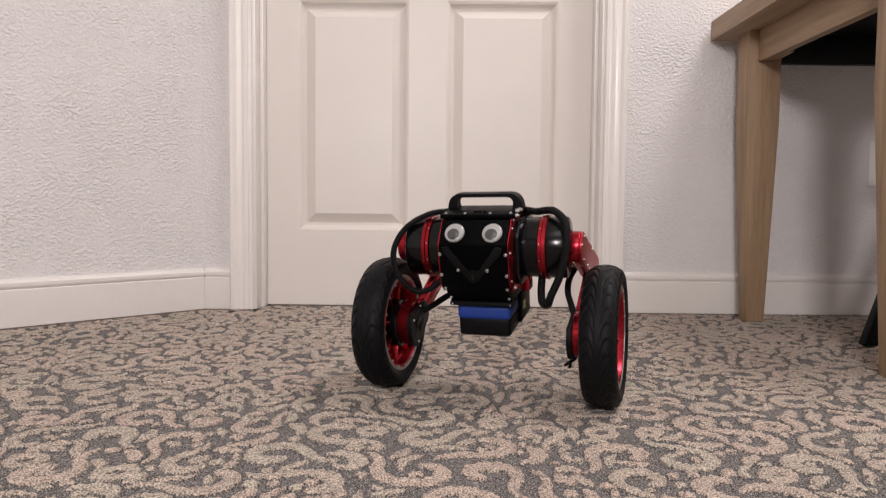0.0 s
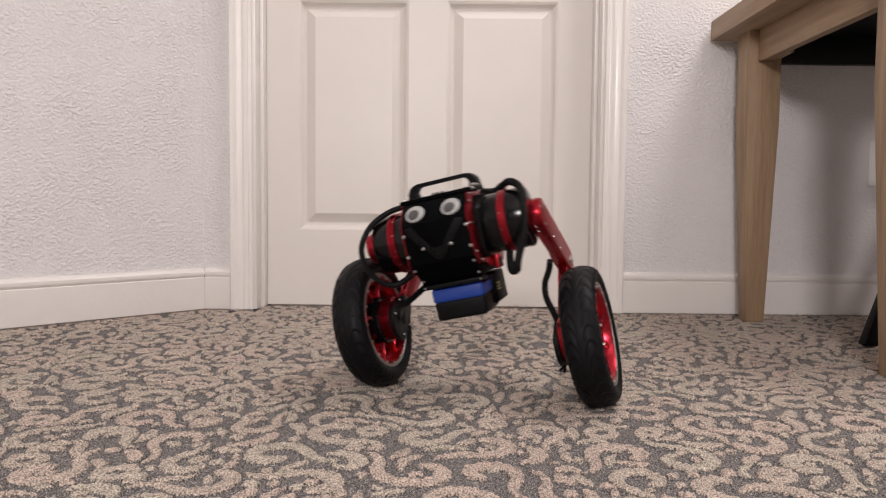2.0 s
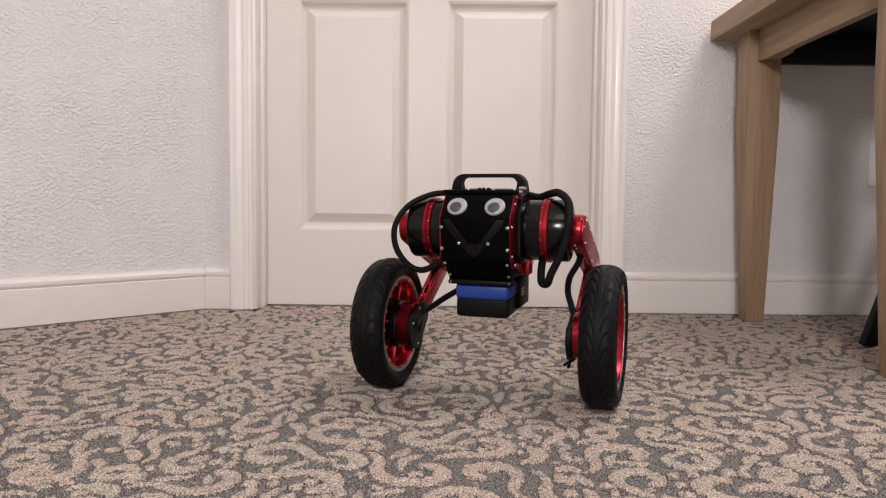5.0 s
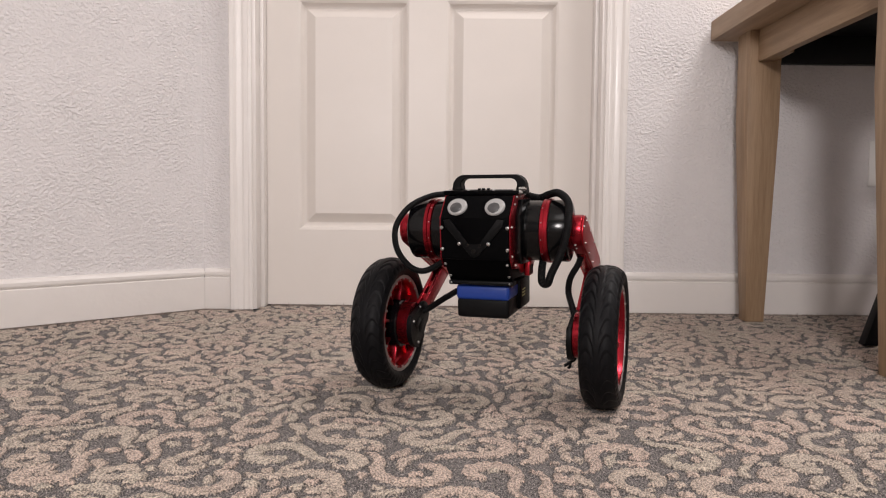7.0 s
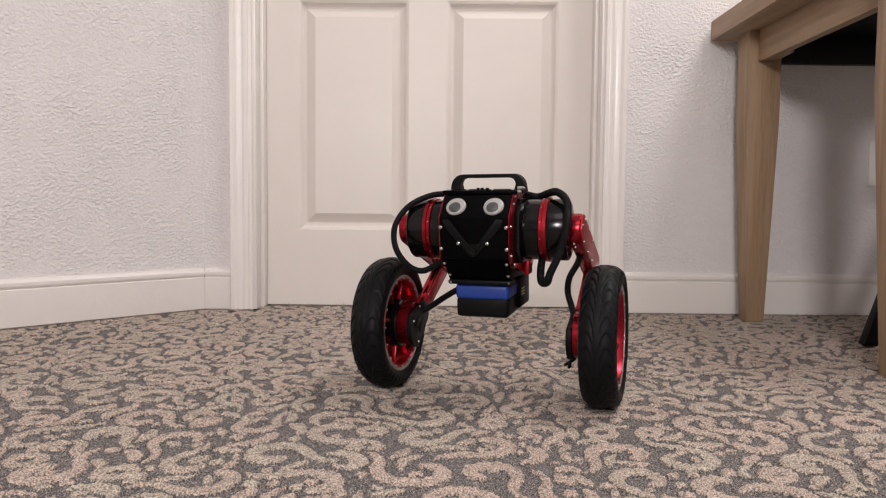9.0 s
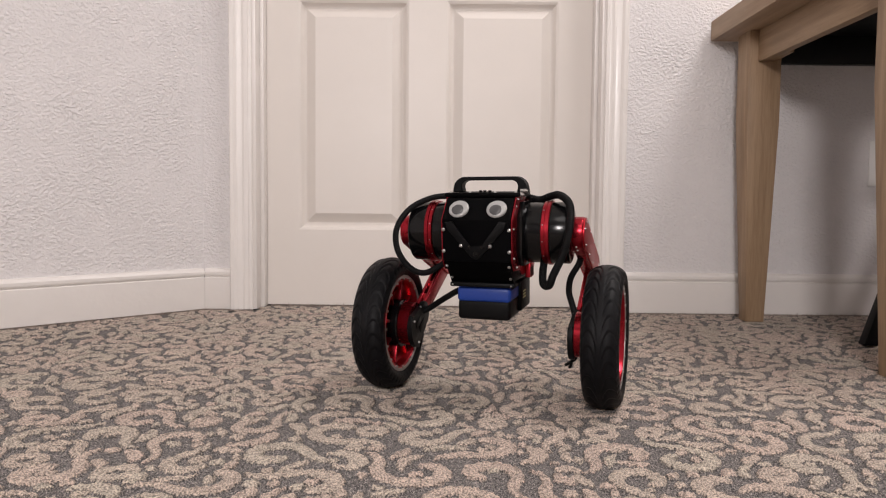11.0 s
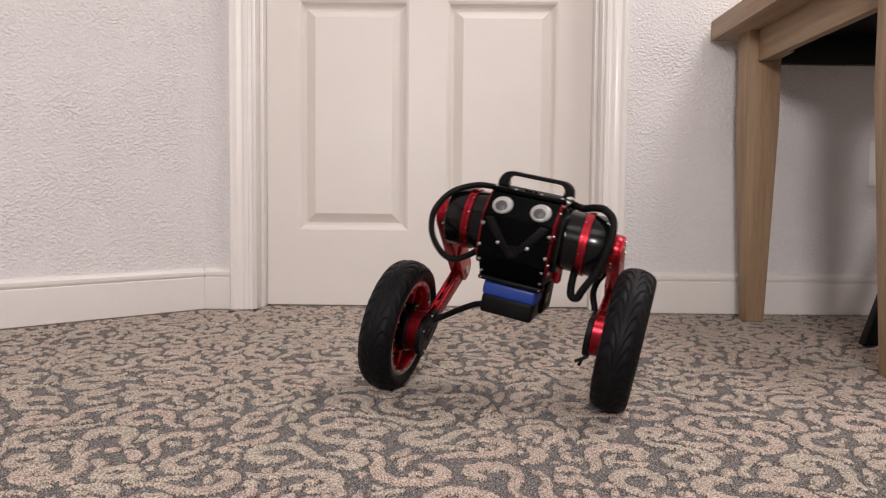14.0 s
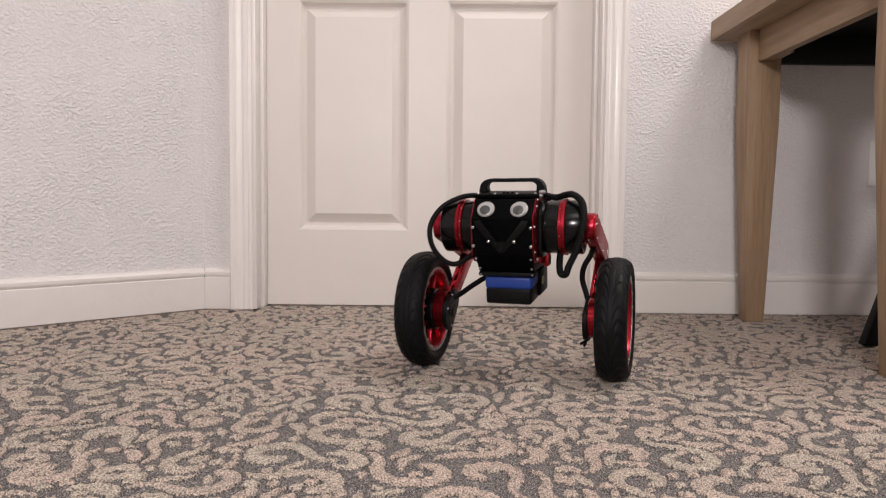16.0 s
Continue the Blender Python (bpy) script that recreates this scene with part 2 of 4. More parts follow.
def carpet_pattern():
    """One repeat of the pattern: hooks, scrolls, rings, leaves and dots laid out so that they hardly touch. Gives inside-ness (0.5 at the edge) and dye."""
    n = int(round(TILE / CELL))
    rng = np.random.default_rng(23)
    deep = np.full((n, n), -0.03)
    dye = np.zeros((n, n))

    def strokes(kind):
        """A motif as (x, y, radius) beads along its strokes, about the origin."""
        turn, flip = rng.uniform(0, 6.283), rng.choice((-1, 1))
        pts = []
        if kind == "scroll":        # a hook that winds in, with a tail that swings the other way
            r0, r1, sweep = rng.uniform(0.030, 0.046), rng.uniform(0.012, 0.020), rng.uniform(3.4, 5.4)
            w = rng.uniform(0.0076, 0.0100)
            for f in np.linspace(0, 1, 40):
                r, q = r0 + (r1 - r0) * f ** 0.8, sweep * f
                pts.append((r * math.cos(q), r * math.sin(q), w * (0.72 + 0.45 * math.sin(2.6 * f + 0.3))))
            for f in np.linspace(0, 1, 18):
                q = 1.5 * f
                pts.append((r0 + 0.030 - 0.030 * math.cos(q), -0.042 * math.sin(q), w * (0.95 - 0.62 * f)))
        elif kind == "hook":        # a leaf-ended crescent
            r, sweep, w = rng.uniform(0.024, 0.050), rng.uniform(1.5, 3.0), rng.uniform(0.0075, 0.0110)
            for f in np.linspace(0, 1, 30):
                q = sweep * (f - 0.5)
                pts.append((r * math.cos(q) - r * 0.7, r * math.sin(q), w * (0.35 + 0.75 * math.sin(math.pi * f ** 0.7))))
        elif kind == "ring":
            r, w, flat = rng.uniform(0.0135, 0.0195), rng.uniform(0.0066, 0.0082), rng.uniform(0.75, 1.0)
            for q in np.linspace(0, 6.283, 30):
                pts.append((r * math.cos(q), flat * r * math.sin(q), w * (1 + 0.12 * math.sin(2 * q))))
        elif kind == "leaf":
            length, w, bend = rng.uniform(0.012, 0.026), rng.uniform(0.0062, 0.0090), rng.uniform(-0.4, 0.4)
            for f in np.linspace(-1, 1, 14):
                pts.append((length * f, bend * length * f * f, w * (1 - 0.65 * f * f)))
        else:
            pts.append((0, 0, rng.uniform(0.0050, 0.0095)))
            pts.append((rng.uniform(0.002, 0.006), rng.uniform(-0.003, 0.003), pts[0][2] * 0.85))
        p = np.array(pts)
        p[:, 1] *= flip
        c, s = math.cos(turn), math.sin(turn)
        p[:, :2] = p[:, :2] @ np.array(((c, s), (-s, c)))
        return p

    for kind, tries, gap in (("scroll", 900, 0.0032), ("ring", 500, 0.0030), ("hook", 3200, 0.0022), ("leaf", 4200, 0.0016), ("dot", 4500, 0.0015)):
        for _ in range(tries):
            p = strokes(kind)
            reach = np.abs(p[:, :2]).max() + 0.025
            k = int(reach / CELL)
            ci, cj = rng.integers(0, n, 2)
            iy, ix = (np.arange(-k, k + 1) + cj) % n, (np.arange(-k, k + 1) + ci) % n
            # quick look at the beads before the whole window
            bx, by = ((p[:, 0] / CELL).astype(int) + ci) % n, ((p[:, 1] / CELL).astype(int) + cj) % n
            if (deep[by, bx] > -gap - p[:, 2] * 0.8).any():
                continue
            g = np.arange(-k, k + 1) * CELL
            d = np.full((2 * k + 1, 2 * k + 1), -1.0)
            for x, y, r in p:
                d = np.maximum(d, r - np.hypot(g[None, :] - x, g[:, None] - y))
            old = deep[np.ix_(iy, ix)]
            if ((d > -gap * 0.5) & (old > -gap * 0.5)).any():
                continue
            tone = dye[np.ix_(iy, ix)]
            tone[d > old] = rng.random()
            dye[np.ix_(iy, ix)] = tone
            deep[np.ix_(iy, ix)] = np.maximum(old, d)
    return np.clip(0.5 + deep / 0.020, 0, 1), dye


def carpet_mesh():
    """The carpet: one sheet with carved motifs, its tufts modelled where it lies open before the door and coarser beyond."""
    xs = np.concatenate([np.arange(FAR_LEFT[0] - 0.4, -1.16, 0.016), np.arange(-1.15, 1.30, 0.0028), np.arange(1.31, ROOM_R + 0.2, 0.016)])
    ys = np.concatenate([np.arange(ROOM_B - 0.2, 0.58, 0.016), np.arange(0.59, 1.985, 0.0028), np.arange(1.99, WALL + 0.6, 0.016)])
    inside, dye = carpet_pattern()
    gx, gy = np.meshgrid(xs, ys)
    n = inside.shape[0]
    # the weave wanders a little
    wx = gx + 0.004 * np.sin(gy * 9.0 + 1.0) + 0.003 * np.sin(gx * 17.0 + gy * 5.0)
    wy = gy + 0.004 * np.sin(gx * 8.0) + 0.003 * np.sin(gy * 15.0 - gx * 6.0)
    # bilinear sampling of the repeat
    fx, fy = wx / CELL, wy / CELL
    ix, iy = np.floor(fx).astype(int), np.floor(fy).astype(int)
    tx, ty = fx - ix, fy - iy
    a, b, c, d = inside[iy % n, ix % n], inside[iy % n, (ix + 1) % n], inside[(iy + 1) % n, ix % n], inside[(iy + 1) % n, (ix + 1) % n]
    into = (a * (1 - tx) + b * tx) * (1 - ty) + (c * (1 - tx) + d * tx) * ty
    rng = np.random.default_rng(7)
    fine = (gx > -1.15) & (gx < 1.29) & (gy > 0.595) & (gy < 1.98)
    step = np.clip((into - 0.43) / 0.15, 0, 1)
    step = step * step * (3 - 2 * step)
    gz = -0.0044 * (1 - step) - np.where(fine, 0.0032 * rng.random(gx.shape) ** 1.2, 0.0012)
    gx = gx + np.where(fine, (rng.random(gx.shape) - 0.5) * 0.0018, 0)
    gy = gy + np.where(fine, (rng.random(gx.shape) - 0.5) * 0.0018, 0)
    verts = np.stack([gx, gy, gz], -1).reshape(-1, 3)
    ny, nx = gx.shape
    i = (np.arange(ny - 1)[:, None] * nx + np.arange(nx - 1)[None]).ravel()
    faces = np.stack([i, i + 1, i + nx + 1, i + nx], -1)
    me = bpy.data.meshes.new("floor")
    me.vertices.add(len(verts))
    me.vertices.foreach_set("co", verts.astype(np.float32).ravel())
    me.loops.add(faces.size)
    me.loops.foreach_set("vertex_index", faces.astype(np.int32).ravel())
    me.polygons.add(len(faces))
    me.polygons.foreach_set("loop_start", np.arange(0, faces.size, 4, dtype=np.int32))
    me.polygons.foreach_set("use_smooth", np.ones(len(faces), dtype=bool))
    me.update(calc_edges=True)
    layer = me.attributes.new("motif", "FLOAT_COLOR", "POINT")
    tint = np.stack([into, dye[iy % n, ix % n], np.zeros_like(into), np.ones_like(into)], -1)
    layer.data.foreach_set("color", tint.astype(np.float32).ravel())
    me.materials.append(CARPET)
    return me


tagged(new("floor", carpet_mesh()), "beige and grey scroll-patterned carved-pile carpet", "carpet", kind="structure")
bm = bmesh.new()
box(bm, FAR_LEFT[0] - 0.4, ROOM_R + 0.2, ROOM_B - 0.2, WALL + 0.6, -0.08, -0.02)
tagged(part("subfloor", bm, GAP), "dark board under the carpet", "floor", kind="structure")

bm = bmesh.new()
box(bm, CORNER[0] - 0.16, LEFT, WALL, WALL + 0.12, 0, HIGH)
box(bm, RIGHT, ROOM_R, WALL, WALL + 0.12, 0, HIGH)
box(bm, LEFT, RIGHT, WALL, WALL + 0.12, 2.05, HIGH)
tagged(part("wall_north", bm, PLASTER), "off-white painted wall with trowelled texture round the door", "wall", kind="structure")

bm = bmesh.new()
n = Vector((-0.7071, 0.7071, 0)) * 0.12
a, b = Vector((*CORNER, 0)), Vector((*FAR_LEFT, 0))
vs = [bm.verts.new(p + Vector((0, 0, h))) for h in (0, HIGH) for p in (a, b, b + n, a + n)]
for q in ((3, 2, 1, 0), (4, 5, 6, 7), (0, 1, 5, 4), (1, 2, 6, 5), (2, 3, 7, 6), (3, 0, 4, 7)):
    bm.faces.new([vs[i] for i in q])
tagged(part("wall_northwest", bm, PLASTER), "off-white painted slanting wall with trowelled texture", "wall", kind="structure")

for name, x0, x1, y0, y1 in (("wall_west", FAR_LEFT[0] - 0.12, FAR_LEFT[0], ROOM_B, FAR_LEFT[1]),
                             ("wall_south", FAR_LEFT[0] - 0.12, ROOM_R + 0.12, ROOM_B - 0.12, ROOM_B),
                             ("wall_east", ROOM_R, ROOM_R + 0.12, ROOM_B, WALL + 0.12)):
    bm = bmesh.new()
    box(bm, x0, x1, y0, y1, 0, HIGH)
    tagged(part(name, bm, PLASTER), "off-white painted wall", "wall", kind="structure")
bm = bmesh.new()
box(bm, FAR_LEFT[0] - 0.3, ROOM_R + 0.12, ROOM_B - 0.12, WALL + 0.12, HIGH, HIGH + 0.1)
tagged(part("ceiling", bm, CEILING), "plain white ceiling", "ceiling", kind="structure")

# the space behind the closed door
bm = bmesh.new()
box(bm, LEFT - 0.2, RIGHT + 0.2, WALL + 0.5, WALL + 0.55, 0, HIGH)
tagged(part("wall_behind_door", bm, GAP), "dark wall behind the closed door", "wall", kind="structure")

SKIRT = [(0, 0), (0.013, 0), (0.0135, 0.003), (0.0135, 0.0835), (0.0125, 0.0850), (0.0085, 0.0860), (0.0085, 0.0878), (0.0125, 0.0890),
         (0.0140, 0.0930), (0.0140, 0.1000), (0.0120, 0.1045), (0.0080, 0.1085), (0.0, 0.1090)]
for name, s, e, out in (("baseboard", (CORNER[0] + 0.006, WALL, 0.001), (LEFT - 0.066, WALL, 0.001), (0, -1, 0)),
                        ("baseboard", (RIGHT + 0.064, WALL, 0.001), (ROOM_R, WALL, 0.001), (0, -1, 0)),
                        ("baseboard", (*FAR_LEFT, 0.001), (CORNER[0] - 0.004, WALL - 0.004, 0.001), (0.7071, -0.7071, 0))):
    bm = bmesh.new()
    moulding(bm, SKIRT, s, e, out)
    tagged(part(name, bm, TRIM, smooth=18), "white painted baseboard with a grooved rounded cap", "baseboard", kind="structure")


# ---- door, jamb and casing ----
def casing(side, inner):
    """One upright casing board with its ogee steps; side: -1 left, 1 right."""
    steps = [(0.0, 0.0), (0.0, 0.009), (0.002, 0.011), (0.009, 0.0115), (0.011, 0.010), (0.014, 0.0105), (0.020, 0.0135), (0.026, 0.0125),
             (0.029, 0.0135), (0.040, 0.0145), (0.043, 0.0165), (0.047, 0.0185), (0.056, 0.0190), (0.0585, 0.0165), (0.0585, 0.0)]
    bm = bmesh.new()
    lo = [bm.verts.new((inner + side * w, WALL - d, 0.0)) for w, d in steps]
    hi = [bm.verts.new((inner + side * w, WALL - d, 2.09)) for w, d in steps]
    k = len(steps)
    for i in range(k):
        bm.faces.new((lo[i], hi[i], hi[(i + 1) % k], lo[(i + 1) % k]))
    bm.faces.new(lo)
    bm.faces.new(hi[::-1])
    return bm


tagged(part("trim", casing(-1, LEFT - 0.006), TRIM, smooth=18), "white painted stepped door casing", "door casing", kind="structure")
tagged(part("trim", casing(1, RIGHT + 0.006), TRIM, smooth=18), "white painted stepped door casing", "door casing", kind="structure")
DOOR_Y = WALL + 0.078
for side, x in ((1, LEFT), (-1, RIGHT)):
    bm = bmesh.new()
    xs = sorted((x - side * 0.012, x + side * 0.003))
    box(bm, xs[0], xs[1], WALL - 0.003, WALL + 0.12, 0, 2.05, 0.001)
    xs = sorted((x + side * 0.003, x + side * 0.0135))
    box(bm, xs[0], xs[1], WALL + 0.040, DOOR_Y - 0.003, 0, 2.05, 0.0015)
    tagged(part("jamb", bm, TRIM), "white painted door jamb with a stop strip", "door jamb", kind="structure")


def door():
    """A six-panel door; each panel lies behind a moulded edge and rises to a raised field."""
    x0, x1, z0, z1 = LEFT + 0.004, RIGHT - 0.004, 0.0025, 2.035
    cols = ((-0.407, -0.102), (0.002, 0.310))
    rows = ((0.214, 0.846), (0.965, 1.56), (1.66, 1.90))
    xs = [x0, *cols[0], *cols[1], x1]
    zs = [z0, *rows[0], *rows[1], *rows[2], z1]
    bm = bmesh.new()
    grid = {}

    def v(i, j):
        if (i, j) not in grid:
            grid[i, j] = bm.verts.new((xs[i], DOOR_Y, zs[j]))
        return grid[i, j]

    steps = ((0.003, 0.0012), (0.007, 0.0030), (0.0085, 0.0065), (0.0135, 0.0135), (0.0175, 0.0160), (0.0205, 0.0165), (0.0440, 0.0025), (0.0465, 0.0015))
    for i in range(5):
        for j in range(7):
            corners = [v(i, j), v(i + 1, j), v(i + 1, j + 1), v(i, j + 1)]
            if i in (1, 3) and j in (1, 3, 5):
                last = corners
                for inset, deep in steps:
                    y = DOOR_Y + deep
                    ring = [bm.verts.new(p) for p in ((xs[i] + inset, y, zs[j] + inset), (xs[i + 1] - inset, y, zs[j] + inset),
                                                      (xs[i + 1] - inset, y, zs[j + 1] - inset), (xs[i] + inset, y, zs[j + 1] - inset))]
                    for k in range(4):
                        bm.faces.new((last[k], last[(k + 1) % 4], ring[(k + 1) % 4], ring[k]))
                    last = ring
                bm.faces.new(last)
            else:
                bm.faces.new(corners)
    # edges and back
    back = [bm.verts.new((x, DOOR_Y + 0.035, z)) for x, z in ((x0, z0), (x1, z0), (x1, z1), (x0, z1))]
    bm.faces.new(back[::-1])
    bm.faces.new([v(i, 0) for i in range(6)][::-1] + [back[0], back[1]])
    bm.faces.new([v(i, 7) for i in range(6)] + [back[2], back[3]])
    bm.faces.new([v(0, j) for j in range(8)] + [back[3], back[0]])
    bm.faces.new([v(5, j) for j in range(8)][::-1] + [back[1], back[2]])
    return bm


tagged(part("door_1", door(), DOOR_PAINT, smooth=4), "closed cream-painted six-panel door with raised panels", "door", kind="structure")


def fray(runs):
    """Loose yarn ends along the cut edge of the carpet."""
    rnd = random.Random(11)
    bm = bmesh.new()
    for (xa, ya), (xb, yb), out, tall in runs:
        length = math.hypot(xb - xa, yb - ya)
        for k in range(int(length / 0.0022)):
            f = (k + rnd.random()) * 0.0022 / length
            off = rnd.random() * 0.006
            x, y = xa + (xb - xa) * f + out[0] * off, ya + (yb - ya) * f + out[1] * off
            r = rnd.uniform(0.0010, 0.0022)
            h = tall * (rnd.uniform(0.0008, 0.0032) + (0.004 * rnd.random() if rnd.random() < 0.08 else 0))
            base = [bm.verts.new((x + r * math.cos(q), y + r * math.sin(q), -0.003)) for q in (rnd.random() + 1.571 * j for j in range(4))]
            tip = bm.verts.new((x + rnd.uniform(-0.002, 0.002), y + rnd.uniform(-0.002, 0.001), h))
            for j in range(4):
                bm.faces.new((base[j], base[(j + 1) % 4], tip))
    return bm


tagged(part("carpet_fringe", fray((((CORNER[0] - 0.55, WALL - 0.572), (CORNER[0], WALL - 0.021), (0.7071, -0.7071), 1.0),
                                   ((CORNER[0], WALL - 0.015), (LEFT - 0.066, WALL - 0.015), (0, -1), 1.7),
                                   ((LEFT - 0.07, WALL - 0.020), (LEFT, WALL - 0.020), (0, -1), 1.7),
                                   ((LEFT, DOOR_Y - 0.001), (RIGHT, DOOR_Y - 0.001), (0, -1), 1.8),
                                   ((RIGHT, WALL - 0.020), (RIGHT + 0.07, WALL - 0.020), (0, -1), 1.7),
                                   ((RIGHT + 0.064, WALL - 0.015), (1.35, WALL - 0.015), (0, -1), 1.7))), YARN),
       "frayed beige and grey carpet yarn along the walls", "carpet edge", kind="stuff")


# ---- desk ----
def tapered_leg(bm, xs, ys, top, knee, foot):
    """A square leg: straight to the knee height, then tapering evenly to the foot. xs, ys: top extents; foot: foot extents."""
    rings = []
    for (x0, x1, y0, y1), z in (((*xs, *ys), top), ((*xs, *ys), knee), (foot, 0.0)):
        rings.append([bm.verts.new(p) for p in ((x0, y0, z), (x1, y0, z), (x1, y1, z), (x0, y1, z))])
    for a, b in zip(rings, rings[1:]):
        for i in range(4):
            bm.faces.new((a[i], a[(i + 1) % 4], b[(i + 1) % 4], b[i]))
    bm.faces.new(rings[0])
    bm.faces.new(rings[-1][::-1])
    bmesh.ops.bevel(bm, geom=bm.edges[:], offset=0.0025, segments=2, profile=0.5, affect="EDGES")


desk = tagged(empty("desk"), "pale oak desk with tapered legs, black back rail and a black panel for the shade beneath", "desk")
DX0, DX1, DY0, DY1, DZ = 0.695, 1.98, 1.125, 1.918, 0.722
bm = bmesh.new()
box(bm, DX0, DX1, DY0, DY1, DZ, DZ + 0.052, 0.003)
part("desktop", bm, OAK_Y, desk)
for lx, sx in ((0.746, 1), (1.925, -1)):
    for ly in (1.791, 1.180):
        bm = bmesh.new()
        lx = lx - sx * (0.009 if ly < 1.5 else 0)
        xs = sorted((lx, lx + sx * 0.080))
        ys = (ly, ly + 0.072)
        fx = sorted((lx + sx * 0.014, lx + sx * 0.060))
        tapered_leg(bm, xs, ys, DZ, 0.50, (*fx, ly + 0.002, ly + 0.045))
        part("leg", bm, OAK_Z, desk)
for name, x0, x1, y0, y1, mat in (("apron", 0.768, 0.790, 1.252, 1.791, OAK_Y), ("apron", 1.882, 1.904, 1.252, 1.791, OAK_Y),
                                  ("apron", 0.826, 1.845, 1.190, 1.212, OAK_X)):
    bm = bmesh.new()
    box(bm, x0, x1, y0, y1, DZ - 0.077, DZ - 0.0005, 0.0015)
    part(name, bm, mat, desk)
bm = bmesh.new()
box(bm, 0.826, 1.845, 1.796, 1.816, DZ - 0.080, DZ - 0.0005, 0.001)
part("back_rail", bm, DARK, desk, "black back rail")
# a black panel stands in for the dark shadow under the desktop
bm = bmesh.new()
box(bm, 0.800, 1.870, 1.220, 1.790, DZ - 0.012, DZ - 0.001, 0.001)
part("underside", bm, DARK, desk, "black panel for the dark shade under the desktop")
bm = bmesh.new()
prism(bm, [(1.700, DZ - 0.060), (1.788, DZ - 0.060), (1.788, DZ - 0.075), (1.700, DZ - 0.072)], 0.792, 0.812)
part("corner_block", bm, OAK_Y, desk)

# black splayed leg of a stool under the desk
stool = tagged(empty("stool"), "black stool with splayed flat legs under the desk", "stool")
for cx, cy, tx, ty in ((0.905, 1.50, 1.010, 1.46), (1.245, 1.50, 1.140, 1.46), (0.905, 1.30, 1.010, 1.34), (1.245, 1.30, 1.140, 1.34)):
    bm = bmesh.new()
    w0, w1 = 0.025, 0.016
    vs = [bm.verts.new(p) for p in ((cx - w0, cy - 0.012, 0), (cx + w0, cy - 0.012, 0), (cx + w0, cy + 0.012, 0), (cx - w0, cy + 0.012, 0),
                                    (tx - w1, ty - 0.012, 0.42), (tx + w1, ty - 0.012, 0.42), (tx + w1, ty + 0.012, 0.42), (tx - w1, ty + 0.012, 0.42))]
    for q in ((3, 2, 1, 0), (4, 5, 6, 7), (0, 1, 5, 4), (1, 2, 6, 5), (2, 3, 7, 6), (3, 0, 4, 7)):
        bm.faces.new([vs[i] for i in q])
    bmesh.ops.bevel(bm, geom=bm.edges[:], offset=0.003, segments=2, profile=0.5, affect="EDGES")
    part("leg", bm, DARK, stool)
bm = bmesh.new()
box(bm, 0.965, 1.185, 1.29, 1.51, 0.42, 0.45, 0.008)
part("seat", bm, DARK, stool)

# wall plate behind the desk
bm = bmesh.new()
box(bm, 1.130, 1.202, WALL - 0.007, WALL - 0.0002, 0.347, 0.467, 0.003)
plate = tagged(part("outlet_plate", bm, PLASTIC_WHITE), "white plastic outlet plate on the wall", "outlet")
for z in (0.382, 0.432):
    bm = bmesh.new()
    box(bm, 1.150, 1.182, WALL - 0.0095, WALL - 0.0068, z - 0.014, z + 0.014, 0.002)
    part("socket", bm, PLASTIC_WHITE, plate)


# ---- the robot: x across (its left side +), front towards -y; its origin lies on the hip axis ----
HIP_Z = -0.006
LINK = 0.170
TRACK = 0.1663
LEG_X = 0.1275
SHANK_X = 0.1360

robot = tagged(empty("wheeled_robot"), "two-wheeled legged robot in black and red with googly eyes", "robot")


def screw(x, y, z, parent, lean=0.0, r=0.0026, name="screw", way="front"):
    """A small domed socket screw."""
    bm = bmesh.new()
    lathe(bm, [(0, 0.0), (0, r), (0.0008, r), (0.0017, r * 0.8), (0.0020, r * 0.5), (0.0012, r * 0.42), (0.0012, 0.0)], 12)
    turn = {"front": Matrix.Rotation(radians(-90), 4, "Z"), "left": Matrix.Identity(4), "right": Matrix.Rotation(radians(180), 4, "Z"),
            "up": Matrix.Rotation(radians(-90), 4, "Y")}[way]
    bmesh.ops.transform(bm, matrix=Matrix.Translation((x, y, z)) @ Matrix.Rotation(radians(lean), 4, "X") @ turn, verts=bm.verts[:])
    return part(name, bm, STEEL, parent)


def slab(bm, outline, x0, x1, thick):
    """A bent sheet: an open (y, z) line given thickness towards the inside (+y), from x0 to x1."""
    inner = [(y + thick, z) for y, z in outline[::-1]]
    prism(bm, outline + inner, x0, x1, 0.0005)


# chassis
FACE = [(-0.0638, 0.0460), (-0.0885, 0.0170), (-0.0860, -0.0400), (-0.0500, -0.0800)]
bm = bmesh.new()
prism(bm, [(-0.060, 0.0440), (-0.0845, 0.0165), (-0.082, -0.039), (-0.052, -0.0715), (0.062, -0.0740), (0.078, -0.045), (0.078, 0.028), (0.015, 0.048)], -0.0455, 0.0455, 0.001)
chassis = part("chassis", bm, SHELL, robot)
bm = bmesh.new()
slab(bm, FACE[:3], -0.0481, 0.0481, 0.003)
face = part("face_panel", bm, SHELL, robot, "folded matte black face panel")
bm = bmesh.new()
slab(bm, [(-0.0858, -0.0405), (-0.0575, -0.0715), (-0.0555, -0.0740)], -0.0455, 0.0455, 0.003)
part("chin_panel", bm, SHELL, robot, "glossy black chin panel")
